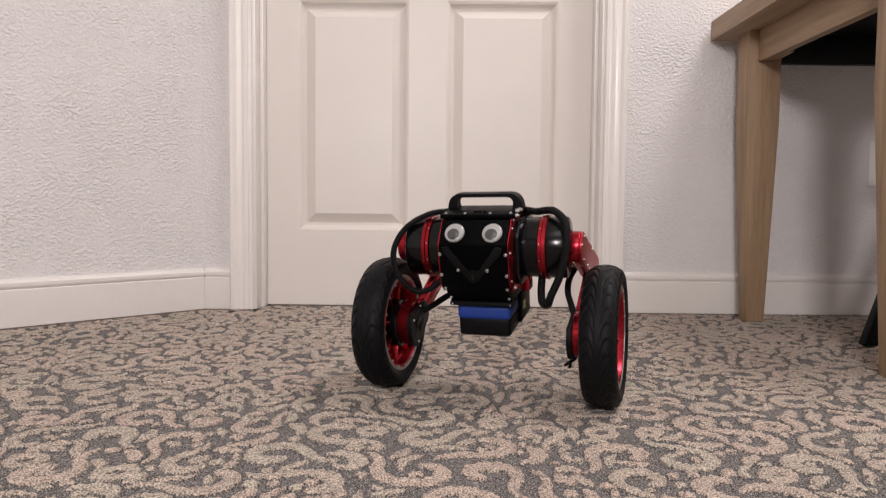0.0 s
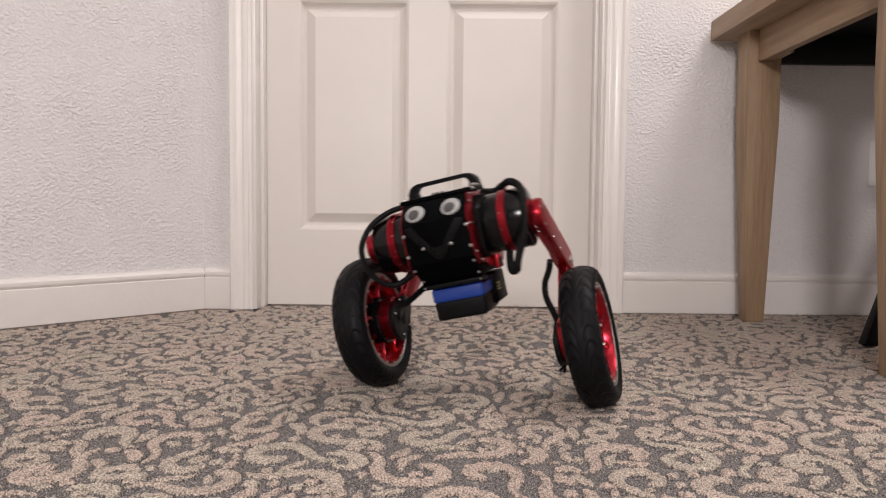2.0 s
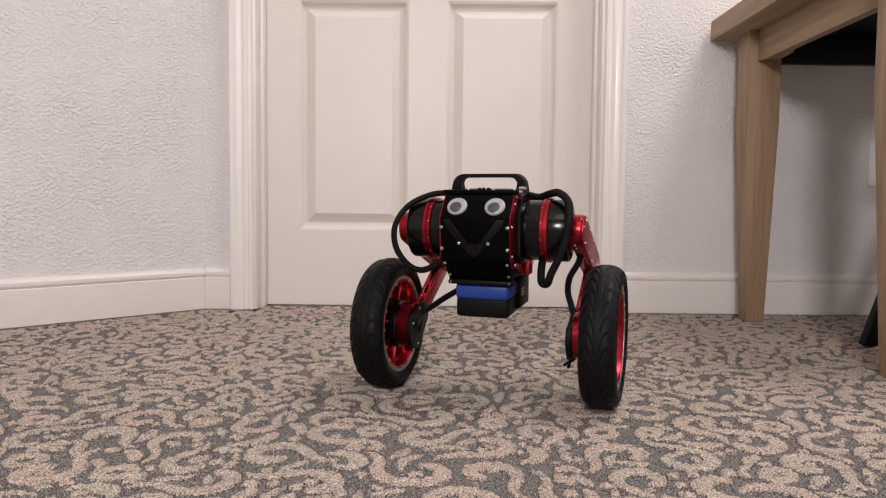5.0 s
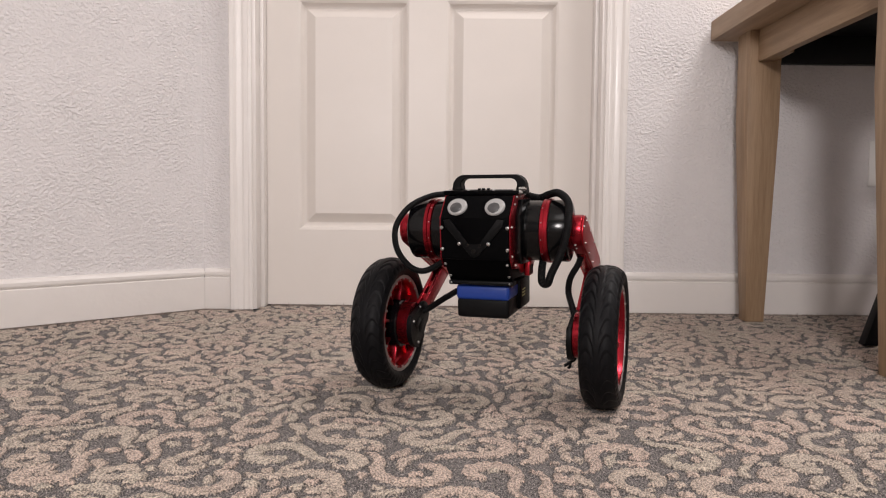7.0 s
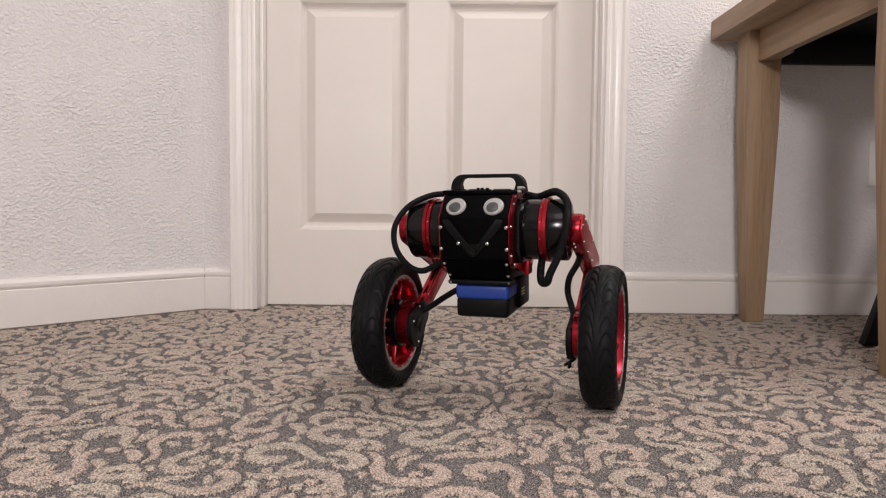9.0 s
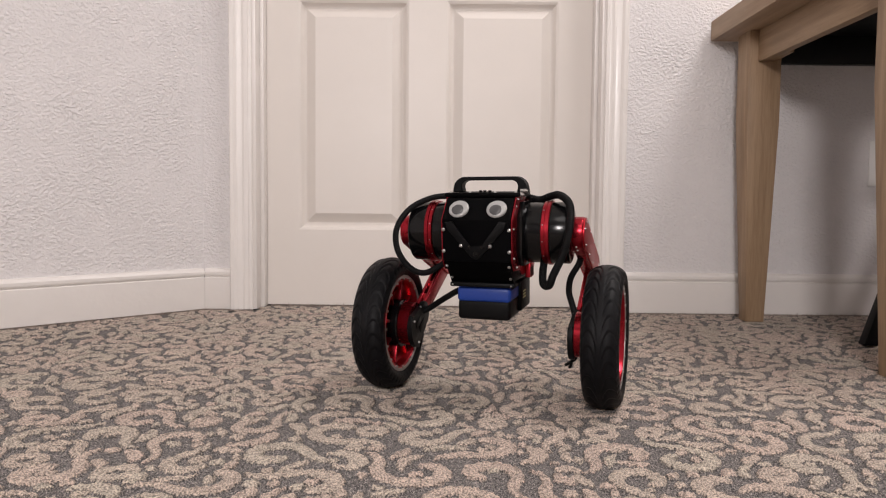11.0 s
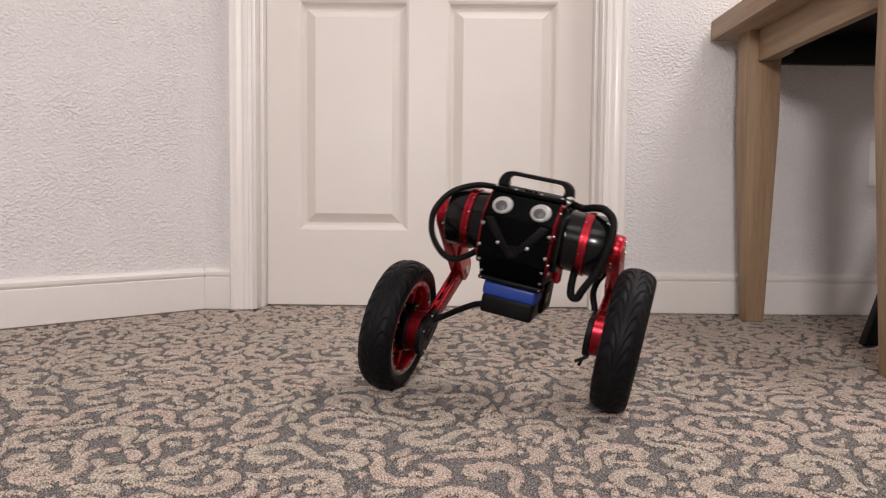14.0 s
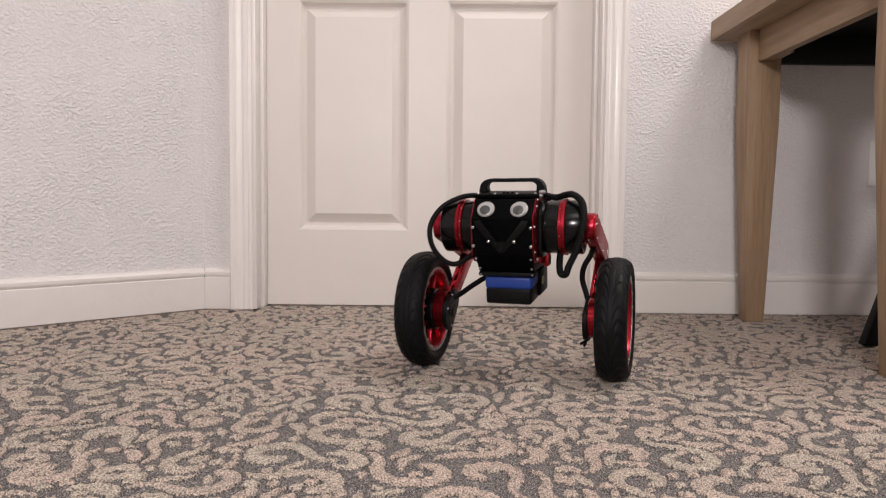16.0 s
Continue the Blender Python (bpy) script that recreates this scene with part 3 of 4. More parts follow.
# the V-shaped bracket on the face, in the plane of the face
bm = bmesh.new()
tilt = (FACE[2][0] - FACE[1][0]) / (FACE[1][1] - FACE[2][1])
shape = [(-0.0430, 0.0135), (-0.0330, 0.0150), (-0.0080, -0.0195), (0.0080, -0.0195), (0.0330, 0.0150), (0.0430, 0.0135), (0.0400, 0.0040), (0.0060, -0.0345), (0.0, -0.0375), (-0.0060, -0.0345), (-0.0400, 0.0040)]


def on_face(x, z, out=0.0):
    return Vector((x, FACE[1][0] + (FACE[1][1] - z) * tilt - out, z))


lo = [bm.verts.new(on_face(x, z, 0.0002)) for x, z in shape]
hi = [bm.verts.new(on_face(x, z, 0.0032)) for x, z in shape]
bm.faces.new(lo[::-1])
cap = bm.faces.new(hi)
for i in range(len(shape)):
    j = (i + 1) % len(shape)
    bm.faces.new((lo[i], lo[j], hi[j], hi[i]))
bmesh.ops.bevel(bm, geom=list(cap.edges), offset=0.0007, segments=2, profile=0.5, affect="EDGES")
bracket = part("bracket", bm, SATIN_BLACK, robot, "dull black V-shaped bracket")
for x in (-0.0205, 0.0205):
    screw(*on_face(x, -0.0185, 0.0031), bracket, 0, 0.0029)
for x, z, r in ((0.0, -0.029, 0.0036), (-0.0085, -0.0205, 0.0022), (0.0090, -0.0205, 0.0022)):
    bm = bmesh.new()
    lathe(bm, [(0, 0), (0, r), (0.0012, r), (0.0012, r * 0.7), (0.0003, r * 0.6), (0.0003, 0)], 14)
    bmesh.ops.transform(bm, matrix=Matrix.Translation(on_face(x, z, 0.0031)) @ Matrix.Rotation(radians(-90), 4, "Z"), verts=bm.verts[:])
    part("hole", bm, GLOSS_BLACK, bracket)
for s in (-1, 1):
    screw(*on_face(s * 0.0465, 0.0032), face)
    screw(*on_face(s * 0.0465, -0.0265), face)
    screw(s * 0.0445, -0.0795, -0.0475, face, 42, 0.0024)
    screw(s * 0.0425, -0.0627, -0.0660, face, 42, 0.0022)

# googly eyes on the sloping brow
brow = math.degrees(math.atan2(FACE[0][0] - FACE[1][0], FACE[0][1] - FACE[1][1]))
for s in (-1, 1):
    at = Matrix.Translation((s * 0.0268, -0.0778, 0.0312)) @ Matrix.Rotation(radians(-brow), 4, "X") @ Matrix.Rotation(radians(-90), 4, "Z")
    bm = bmesh.new()
    lathe(bm, [(-0.002, 0), (-0.002, 0.0140), (0.0005, 0.0143), (0.0016, 0.0138), (0.0028, 0.0118), (0.0033, 0.0085), (0.0035, 0)], 32)
    bmesh.ops.transform(bm, matrix=at, verts=bm.verts[:])
    eye = part("eye", bm, EYE_WHITE, robot, "white plastic googly eye")
    bm = bmesh.new()
    lathe(bm, [(0.0028, 0), (0.0028, 0.0084), (0.0038, 0.0084), (0.0043, 0.0076), (0.0045, 0)], 24)
    bmesh.ops.transform(bm, matrix=at @ Matrix.Translation((0, -0.0006, -0.0034)), verts=bm.verts[:])
    part("pupil", bm, PUPIL, eye, "loose dark grey pupil")

# side plates
PLATE = [(-0.0600, 0.0465), (-0.0868, 0.0168), (-0.0845, -0.0400), (-0.0720, -0.0540), (-0.040, -0.0560), (-0.020, -0.0660), (0.060, -0.0660), (0.0800, -0.0450), (0.0800, 0.0300), (0.0150, 0.0420), (-0.0300, 0.0500)]
for s in (-1, 1):
    bm = bmesh.new()
    prism(bm, PLATE, *sorted((s * 0.0484, s * 0.0502)), 0.0005)
    sp = part("side_plate", bm, RED, robot, "red anodised side plate")
    for y, z in ((-0.052, 0.044), (-0.062, 0.034), (-0.080, 0.004), (-0.078, -0.036), (-0.060, -0.050), (-0.030, 0.044)):
        screw(s * 0.0502, y, z, sp, 0, 0.0016, way="left" if s > 0 else "right")
    bm = bmesh.new()
    prism(bm, [(-0.040, 0.0400), (-0.0580, 0.0200), (-0.0580, -0.0330), (-0.0420, -0.0500), (0.060, -0.0520), (0.072, -0.0400), (0.072, 0.0200), (0.020, 0.0400)], *sorted((s * 0.0502, s * 0.0575)), 0.0008)
    part("motor_mount", bm, GLOSS_BLACK, robot, "black motor mounting plate")
    bm = bmesh.new()
    box(bm, *sorted((s * 0.0502, s * 0.0585)), -0.004, 0.020, -0.072, -0.050, 0.0015)
    ear = part("mounting_block", bm, RED_SATIN, robot, "red aluminium mounting block")
    for y in (-0.004, 0.004, 0.012):
        bm = bmesh.new()
        box(bm, *sorted((s * 0.0582, s * 0.0592)), y - 0.0012, y + 0.0012, -0.070, -0.056)
        part("slot", bm, GAP, ear)

# top plate and handle
bm = bmesh.new()
box(bm, -0.0540, 0.0540, -0.057, 0.014, 0.0470, 0.0530, 0.001)
top = part("top_plate", bm, SHELL, robot)
for x, y in ((-0.047, -0.050), (-0.018, -0.052), (0.018, -0.052), (0.047, -0.050), (-0.051, 0.008), (0.051, 0.008)):
    screw(x, y, 0.0530, top, 0, 0.0022, way="up")
for x, y in ((0.0, -0.040), (-0.006, -0.040), (0.008, -0.042)):
    bm = bmesh.new()
    box(bm, x - 0.002, x + 0.002, y - 0.002, y + 0.002, 0.0528, 0.0560, 0.0005)
    part("pin", bm, GLOSS_BLACK, top)
bm = bmesh.new()
outer, inner = [], []
W, H0, H1, TH = 0.0550, 0.0530, 0.0750, 0.0055
for k in range(7):
    a = radians(180 - 15 * k)
    outer.append((-W + 0.018 + 0.018 * math.cos(a), H1 - 0.018 + 0.018 * math.sin(a)))
    inner.append((-W + 0.0225 + 0.0095 * math.cos(a), H1 - 0.0145 + (0.0145 - TH) * math.sin(a)))
outer = [(-W - 0.001, H0)] + outer
inner = [(-W + 0.0145, H0)] + inner
pairs = list(zip(outer, inner))
pairs += [((-o[0], o[1]), (-i[0], i[1])) for o, i in pairs[::-1]]
last = None
for o, i in pairs:
    ring = [bm.verts.new(p) for p in ((o[0], -0.015, o[1]), (o[0], 0.005, o[1]), (i[0], 0.005, i[1]), (i[0], -0.015, i[1]))]
    if last:
        for q in range(4):
            bm.faces.new((last[q], last[(q + 1) % 4], ring[(q + 1) % 4], ring[q]))
    else:
        bm.faces.new(ring[::-1])
    last = ring
bm.faces.new(last)
handle = part("handle", bm, SATIN_BLACK, robot, "black arched carrying handle")
bev = handle.modifiers.new("soft edges", "BEVEL")
bev.width, bev.segments = 0.0012, 2
for s in (-1, 1):
    screw(s * 0.0500, -0.012, 0.0535, handle, 0, 0.0020, way="up")
for x, y, z in ((0.0515, -0.040, 0.0545), (0.0535, -0.030, 0.0545), (0.0530, -0.050, 0.0500)):
    bm = bmesh.new()
    lathe(bm, [(0, 0), (0, 0.0030), (0.004, 0.0030), (0.004, 0.0018), (0.006, 0.0018), (0.006, 0)], 8)
    bmesh.ops.transform(bm, matrix=Matrix.Translation((x, y, z)), verts=bm.verts[:])
    part("connector", bm, STEEL, robot, "small steel connector")

# battery under the body
bm = bmesh.new()
box(bm, -0.0385, 0.0385, -0.050, 0.024, -0.1290, -0.1000, 0.0055, 3)
battery = part("battery", bm, SATIN_BLACK, robot, "black battery pack with blue upper half")
bm = bmesh.new()
box(bm, -0.0395, 0.0395, -0.051, 0.025, -0.1035, -0.0805, 0.006, 3)
part("battery_lid", bm, BLUE, battery, "blue plastic upper half")
bm = bmesh.new()
box(bm, -0.0440, 0.0440, 0.000, 0.062, -0.1230, -0.0780, 0.003)
part("battery_tray", bm, SHELL, robot, "black tray behind the battery")
bm = bmesh.new()
box(bm, -0.0400, 0.0400, -0.040, 0.020, -0.0850, -0.0790, 0.001)
part("tray_plate", bm, SHELL, robot)
bm = bmesh.new()
box(bm, -0.0470, 0.0470, -0.0600, -0.0400, -0.0800, -0.0735, 0.0022)
lip = part("tray_lip", bm, SATIN_BLACK, robot, "dull black front lip of the battery tray")
for s in (-1, 1):
    screw(s * 0.0425, -0.0600, -0.0768, lip, 0, 0.0015)
for z in (-0.096, -0.1005, -0.105):
    bm = bmesh.new()
    box(bm, 0.0439, 0.0444, 0.010, 0.028, z, z + 0.002)
    part("label", bm, LABEL, battery, "small yellowish print on a label")


# hip drives
def hip_drive(s):
    def flip(pr):
        return [(s * x, r) for x, r in pr]

    def place(bm):
        bmesh.ops.translate(bm, vec=(0, 0, HIP_Z), verts=bm.verts[:])
        return bm

    bm = bmesh.new()
    lathe(bm, flip([(0.0575, 0), (0.0575, 0.0424), (0.0582, 0.0434), (0.0790, 0.0434), (0.0800, 0.0424), (0.0800, 0)]), 56)
    part("inner_drum", place(bm), GLOSS_BLACK, robot, "glossy black hip motor drum")
    bm = bmesh.new()
    lathe(bm, flip([(0.0800, 0), (0.0800, 0.0446), (0.0805, 0.0454), (0.0846, 0.0454), (0.0849, 0.0444), (0.0856, 0.0444), (0.0860, 0.0462), (0.0906, 0.0462), (0.0912, 0.0454), (0.0912, 0)]), 64)
    flange = part("flange", place(bm), RED, robot, "red anodised motor flange")
    for k in range(12):
        a = radians(30 * k + 12)
        bm = bmesh.new()
        lathe(bm, [(0, 0), (0, 0.0011), (0.0008, 0.0008), (0.0008, 0)], 8)
        m = Matrix.Translation((s * 0.0826, 0.0452 * math.cos(a), HIP_Z + 0.0452 * math.sin(a))) @ Matrix.Rotation(a, 4, "X") @ Matrix.Rotation(radians(90), 4, "Z")
        bmesh.ops.transform(bm, matrix=m, verts=bm.verts[:])
        part("bolt", bm, STEEL, flange)
    bm = bmesh.new()
    lathe(bm, flip([(0.0912, 0), (0.0912, 0.0434), (0.0918, 0.0440), (0.1150, 0.0440), (0.1164, 0.0432), (0.1174, 0.0412), (0.1180, 0.0375), (0.1180, 0)]), 56)
    part("outer_drum", place(bm), GLOSS_BLACK, robot, "glossy black hip motor drum")
    bm = bmesh.new()
    lathe(bm, flip([(0.1180, 0), (0.1180, 0.0255), (0.1184, 0.0265), (0.1194, 0.0265), (0.1194, 0)]), 40)
    part("output_disc", place(bm), RED, robot, "red output disc")


hip_drive(-1)
hip_drive(1)


def loop_hose(s):
    """A hose that leaves the top, arches over the motor and comes back under it; the two sides hang differently."""
    bm = bmesh.new()
    if s < 0:
        points = [(-0.036, 0.020, 0.0440), (-0.060, 0.006, 0.0462), (-0.088, -0.012, 0.0445), (-0.116, -0.034, 0.029), (-0.1305, -0.052, 0.001),
                  (-0.1265, -0.060, -0.030), (-0.1080, -0.060, -0.055), (-0.0900, -0.048, -0.064), (-0.0740, -0.022, -0.056), (-0.066, 0.0, -0.046)]
    else:
        points = [(0.045, 0.030, 0.0440), (0.066, 0.030, 0.0400), (0.084, 0.010, 0.0455), (0.102, -0.014, 0.0480), (0.1185, -0.034, 0.036), (0.1215, -0.050, 0.008),
                  (0.1150, -0.060, -0.028), (0.1010, -0.062, -0.060), (0.0955, -0.058, -0.0735), (0.0855, -0.046, -0.0745), (0.080, -0.024, -0.062), (0.078, 0.0, -0.044)]
    tube(bm, points, 0.0047 if s < 0 else 0.0056, 12, 0.0006, 0.0027)
    part("hose", bm, HOSE, robot, "black corrugated cable hose looped round the motor")


loop_hose(-1)
loop_hose(1)


def stadium(r0, r1, length, steps=10):
    """The outline of a link: a round end at the origin, another a length below it."""
    side = math.asin((r0 - r1) / length)
    pts = []
    for k in range(steps + 1):
        a = side + (math.pi - 2 * side) * k / steps
        pts.append((r0 * math.cos(a), r0 * math.sin(a)))
    for k in range(steps + 1):
        a = math.pi - side + (math.pi + 2 * side) * k / steps
        pts.append((r1 * math.cos(a), -length + r1 * math.sin(a)))
    return pts


def ring_at(bm, x0, x1, r, y=0, z=0, steps=28, bevel=0.0008):
    a, b = sorted((x0, x1))
    vs = len(bm.verts)
    lathe(bm, [(a, 0), (a, r - bevel), (a + bevel, r), (b - bevel, r), (b, r - bevel), (b, 0)], steps)
    bm.verts.ensure_lookup_table()
    bmesh.ops.translate(bm, vec=(0, y, z), verts=bm.verts[vs:])


def thigh_link(s):
    bm = bmesh.new()
    prism(bm, stadium(0.0232, 0.0180, LINK - 0.012), *sorted((s * -0.0080, s * 0.0070)), 0.0012)
    thigh = part("thigh", bm, RED, robot, "red anodised aluminium thigh link")
    bm = bmesh.new()
    prism(bm, stadium(0.0222, 0.0190, LINK), *sorted((s * 0.0070, s * 0.0100)), 0.0006)
    part("cover_plate", bm, RED_SATIN, thigh, "satin red cover plate")
    bm = bmesh.new()
    prism(bm, [(y, z - LINK + 0.055) for y, z in stadium(0.0180, 0.0190, 0.055)], *sorted((s * -0.0110, s * -0.0080)), 0.0006)
    part("inner_plate", bm, RED_SATIN, thigh)
    for y, z in ((0.017, -0.002), (-0.017, -0.002), (0.0, 0.019), (0.018, -0.045), (-0.017, -0.045), (0.0165, -0.090), (-0.0155, -0.090), (0.0, -LINK)):
        screw(s * 0.0100, y, z, thigh, 0, 0.0014, way="left" if s > 0 else "right")
    for z in (0.020, 0.006):
        screw(s * -0.002, -0.0226, z - 0.014, thigh, 0, 0.0016)
    bm = bmesh.new()
    ring_at(bm, s * -0.0125, s * 0.0115, 0.0085, 0, -LINK)
    part("knee_pin", bm, STEEL, thigh)
    return thigh


def shank_link(s):
    """Its origin is the knee; the wheel axle lies a link's length below."""
    w = 0.0095
    bm = bmesh.new()
    prism(bm, stadium(0.0150, 0.0105, LINK - 0.018), *sorted((s * -0.0165, s * -0.0115)), 0.0008)
    shank = part("shank", bm, RED, robot, "red anodised aluminium shank link")
    bm = bmesh.new()
    prism(bm, stadium(0.0150, 0.0105, LINK - 0.018), *sorted((s * -0.0065, s * -0.0015)), 0.0008)
    part("outer_arm", bm, RED, shank)
    for z in (-0.030, -0.075, -0.110):
        bm = bmesh.new()
        box(bm, *sorted((s * -0.0120, s * -0.0060)), -w, w, z - 0.007, z + 0.007, 0.0006)
        part("spacer", bm, RED_SATIN, shank)
    bm = bmesh.new()
    ring_at(bm, s * -0.0120, s * 0.0065, 0.0330, 0, -LINK, 48)
    part("hub_ring", bm, RED, shank, "red anodised hub ring")
    bm = bmesh.new()
    prism(bm, [(y, z - LINK + 0.026) for y, z in stadium(0.0200, 0.0340, 0.030, 14)], *sorted((s * -0.0195, s * -0.0122)), 0.0025)
    cover = part("hub_cover", bm, SATIN_BLACK, shank, "black plastic hub cover")
    for y, z in ((0.024, 0.012), (-0.024, 0.012), (0.020, -0.020), (-0.020, -0.020), (0.0, 0.036)):
        screw(s * -0.0195, y, z - LINK, cover, 0, 0.0019, way="right" if s > 0 else "left")
    for y, z, c in ((0.006, 0.004, 0.006), (-0.008, -0.006, 0.005)):
        bm = bmesh.new()
        box(bm, *sorted((s * -0.0207, s * -0.0192)), y - c, y + c, z - LINK - 0.011, z - LINK + 0.011, 0.0008)
        part("rib", bm, SATIN_BLACK, cover)
    return shank


# wheels
def tyre_mesh():
    """A scooter tyre with swept grooves over the crown and notches on the shoulders."""
    prof = [(0.0208, 0.0745), (0.0242, 0.0795), (0.0257, 0.0850), (0.0250, 0.0900), (0.0229, 0.0940), (0.0196, 0.0969), (0.0155, 0.0992), (0.0113, 0.1006),
            (0.0077, 0.1014), (0.0041, 0.1019), (0.0015, 0.1020)]
    full = [(-x, r) for x, r in prof] + [(x, r) for x, r in prof[::-1]]
    # finer across the crown
    fine = []
    for (xa, ra), (xb, rb) in zip(full, full[1:]):
        fine += [(xa + (xb - xa) * k / 3, ra + (rb - ra) * k / 3) for k in range(3)]
    fine.append(full[-1])
    steps, count = 540, 30
    bm = bmesh.new()
    rings = []
    for x, r in fine:
        ring = []
        u = abs(x) / 0.0257
        # scale-like lugs: a hooked edge with a hollow that runs out towards the next one
        hook = -7.0 * (0.52 - u) ** 2 if u < 0.52 else -5.0 * (u - 0.52) ** 2
        fade = max(0.0, min(1.0, (u - 0.10) / 0.10, (0.92 - u) / 0.10))
        for i in range(steps):
            th = 2 * math.pi * i / steps
            q = (-count * i / steps - hook) % 1.0
            deep = 0.0017 * fade * ((q / 0.86) ** 1.5 if q < 0.86 else (1 - q) / 0.14)
            ph2 = (1.5 * count * i / steps) % 1.0
            if 0.082 < r < 0.0930 and ph2 < 0.4:
                deep = 0.0013
            ring.append(bm.verts.new((x * (1 - deep * 2), (r - deep) * math.cos(th), (r - deep) * math.sin(th))))
        rings.append(ring)
    inner = []
    for x in (0.0205, -0.0205):
        inner.append([bm.verts.new((x, 0.0700 * math.cos(2 * math.pi * i / steps), 0.0700 * math.sin(2 * math.pi * i / steps))) for i in range(steps)])
    rings += inner
    for a, b in zip(rings, rings[1:] + rings[:1]):
        for i in range(steps):
            j = (i + 1) % steps
            bm.faces.new((a[i], b[i], b[j], a[j]))
    return bm


def wheel(s):
    """s: the side on which the wheel stands; the axle is x, the robot is on the -s side."""
    bm = bmesh.new()
    # dished rim: barrel, web and hub
    lathe(bm, [(-0.0208, 0.0748), (-0.0208, 0.0668), (-0.0190, 0.0658), (-0.0080, 0.0640), (-0.0040, 0.0600), (-0.0035, 0.0400), (-0.0060, 0.0300), (-0.0060, 0.0),
               ], 72)
    lathe(bm, [(0.0208, 0.0748), (0.0208, 0.0668), (0.0190, 0.0658), (0.0080, 0.0640), (0.0040, 0.0600), (0.0035, 0.0400), (0.0060, 0.0300), (0.0060, 0.0)], 72)
    lathe(bm, [(-0.0185, 0.0690), (0.0185, 0.0690)], 72)
    rim = part("wheel", bm, RED, robot, "scooter wheel with red anodised rim")
    part("tyre", tyre_mesh(), RUBBER, rim, "black rubber tyre with swept tread grooves")
    for e in (-1, 1):
        bm = bmesh.new()
        lathe(bm, [(e * 0.0188, 0.0702), (e * 0.0214, 0.0702), (e * 0.0220, 0.0708), (e * 0.0220, 0.0744), (e * 0.0210, 0.0753), (e * 0.0188, 0.0753)], 72, True)
        part("rim_lip", bm, SILVER, rim, "bare aluminium rim lip")
        for k in range(16):
            a = 2 * math.pi * (k + 0.5) / 16
            bm = bmesh.new()
            lathe(bm, [(e * 0.0206, 0), (e * 0.0206, 0.0021), (e * 0.0224, 0.0021), (e * 0.0230, 0.0014), (e * 0.0230, 0)], 8)
            bmesh.ops.translate(bm, vec=(0, 0.0688 * math.cos(a), 0.0688 * math.sin(a)), verts=bm.verts[:])
            part("bolt", bm, STEEL, rim)
    for k in range(8):
        a = 2 * math.pi * k / 8
        bm = bmesh.new()
        box(bm, -0.0140, 0.0140, 0.036, 0.0650, -0.0022, 0.0022, 0.0008)
        bmesh.ops.transform(bm, matrix=Matrix.Rotation(a, 4, "X"), verts=bm.verts[:])
        part("spoke", bm, RED, rim)
    bm = bmesh.new()
    ring_at(bm, -s * 0.0240, s * 0.0120, 0.0370, 0, 0, 40, 0.002)
    motor = part("hub_motor", bm, GLOSS_BLACK, rim, "black hub motor drum")
    for k in range(6):
        a = 2 * math.pi * k / 6
        screw(s * 0.0120, 0.028 * math.cos(a), 0.028 * math.sin(a), motor, 0, 0.0022, way="left" if s > 0 else "right")
    return rim


THIGHS = {s: thigh_link(s) for s in (-1, 1)}
SHANKS = {s: shank_link(s) for s in (-1, 1)}
WHEELS = {s: wheel(s) for s in (-1, 1)}

# cables that ride on the shanks
bm = bmesh.new()
tube(bm, [(0.016, -0.0056, -0.1472), (0.03, -0.0075, -0.133), (0.051, -0.0149, -0.116), (0.074, -0.0199, -0.0991), (0.106, -0.0231, -0.092)], 0.0052, 10, 0.0007)
part("cable", bm, HOSE, SHANKS[-1], "black corrugated cable")
bm = bmesh.new()
tube(bm, [(-0.015, -0.011, -0.1469), (-0.022, -0.021, -0.1286), (-0.029, -0.0319, -0.1099), (-0.027, -0.0473, -0.0958), (-0.016, -0.0652, -0.087), (-0.01, -0.0813, -0.0858)], 0.005, 10, 0.0007)
part("cable", bm, HOSE, SHANKS[1], "black corrugated cable")
for dx, dy in ((-0.006, 0.006), (0.001, 0.012)):
    bm = bmesh.new()
    tube(bm, [(-0.010, 0.024, -LINK - 0.010), (-0.013, 0.033, -LINK - 0.016), (-0.018, 0.036, -LINK - 0.018), (-0.021 + dx * 0.6, 0.037 + dy * 0.6, -LINK - 0.020), (-0.023 + dx * 0.8, 0.038 + dy * 0.7, -LINK - 0.021)], 0.0023, 6)
    part("wire", bm, SATIN_BLACK, SHANKS[1], "loose black wire ends")


# ---- what moves ----
def turned(yaw, pitch, roll):
    return Matrix.Rotation(radians(yaw), 4, "Z") @ Matrix.Rotation(radians(roll), 4, "Y") @ Matrix.Rotation(radians(pitch), 4, "X")


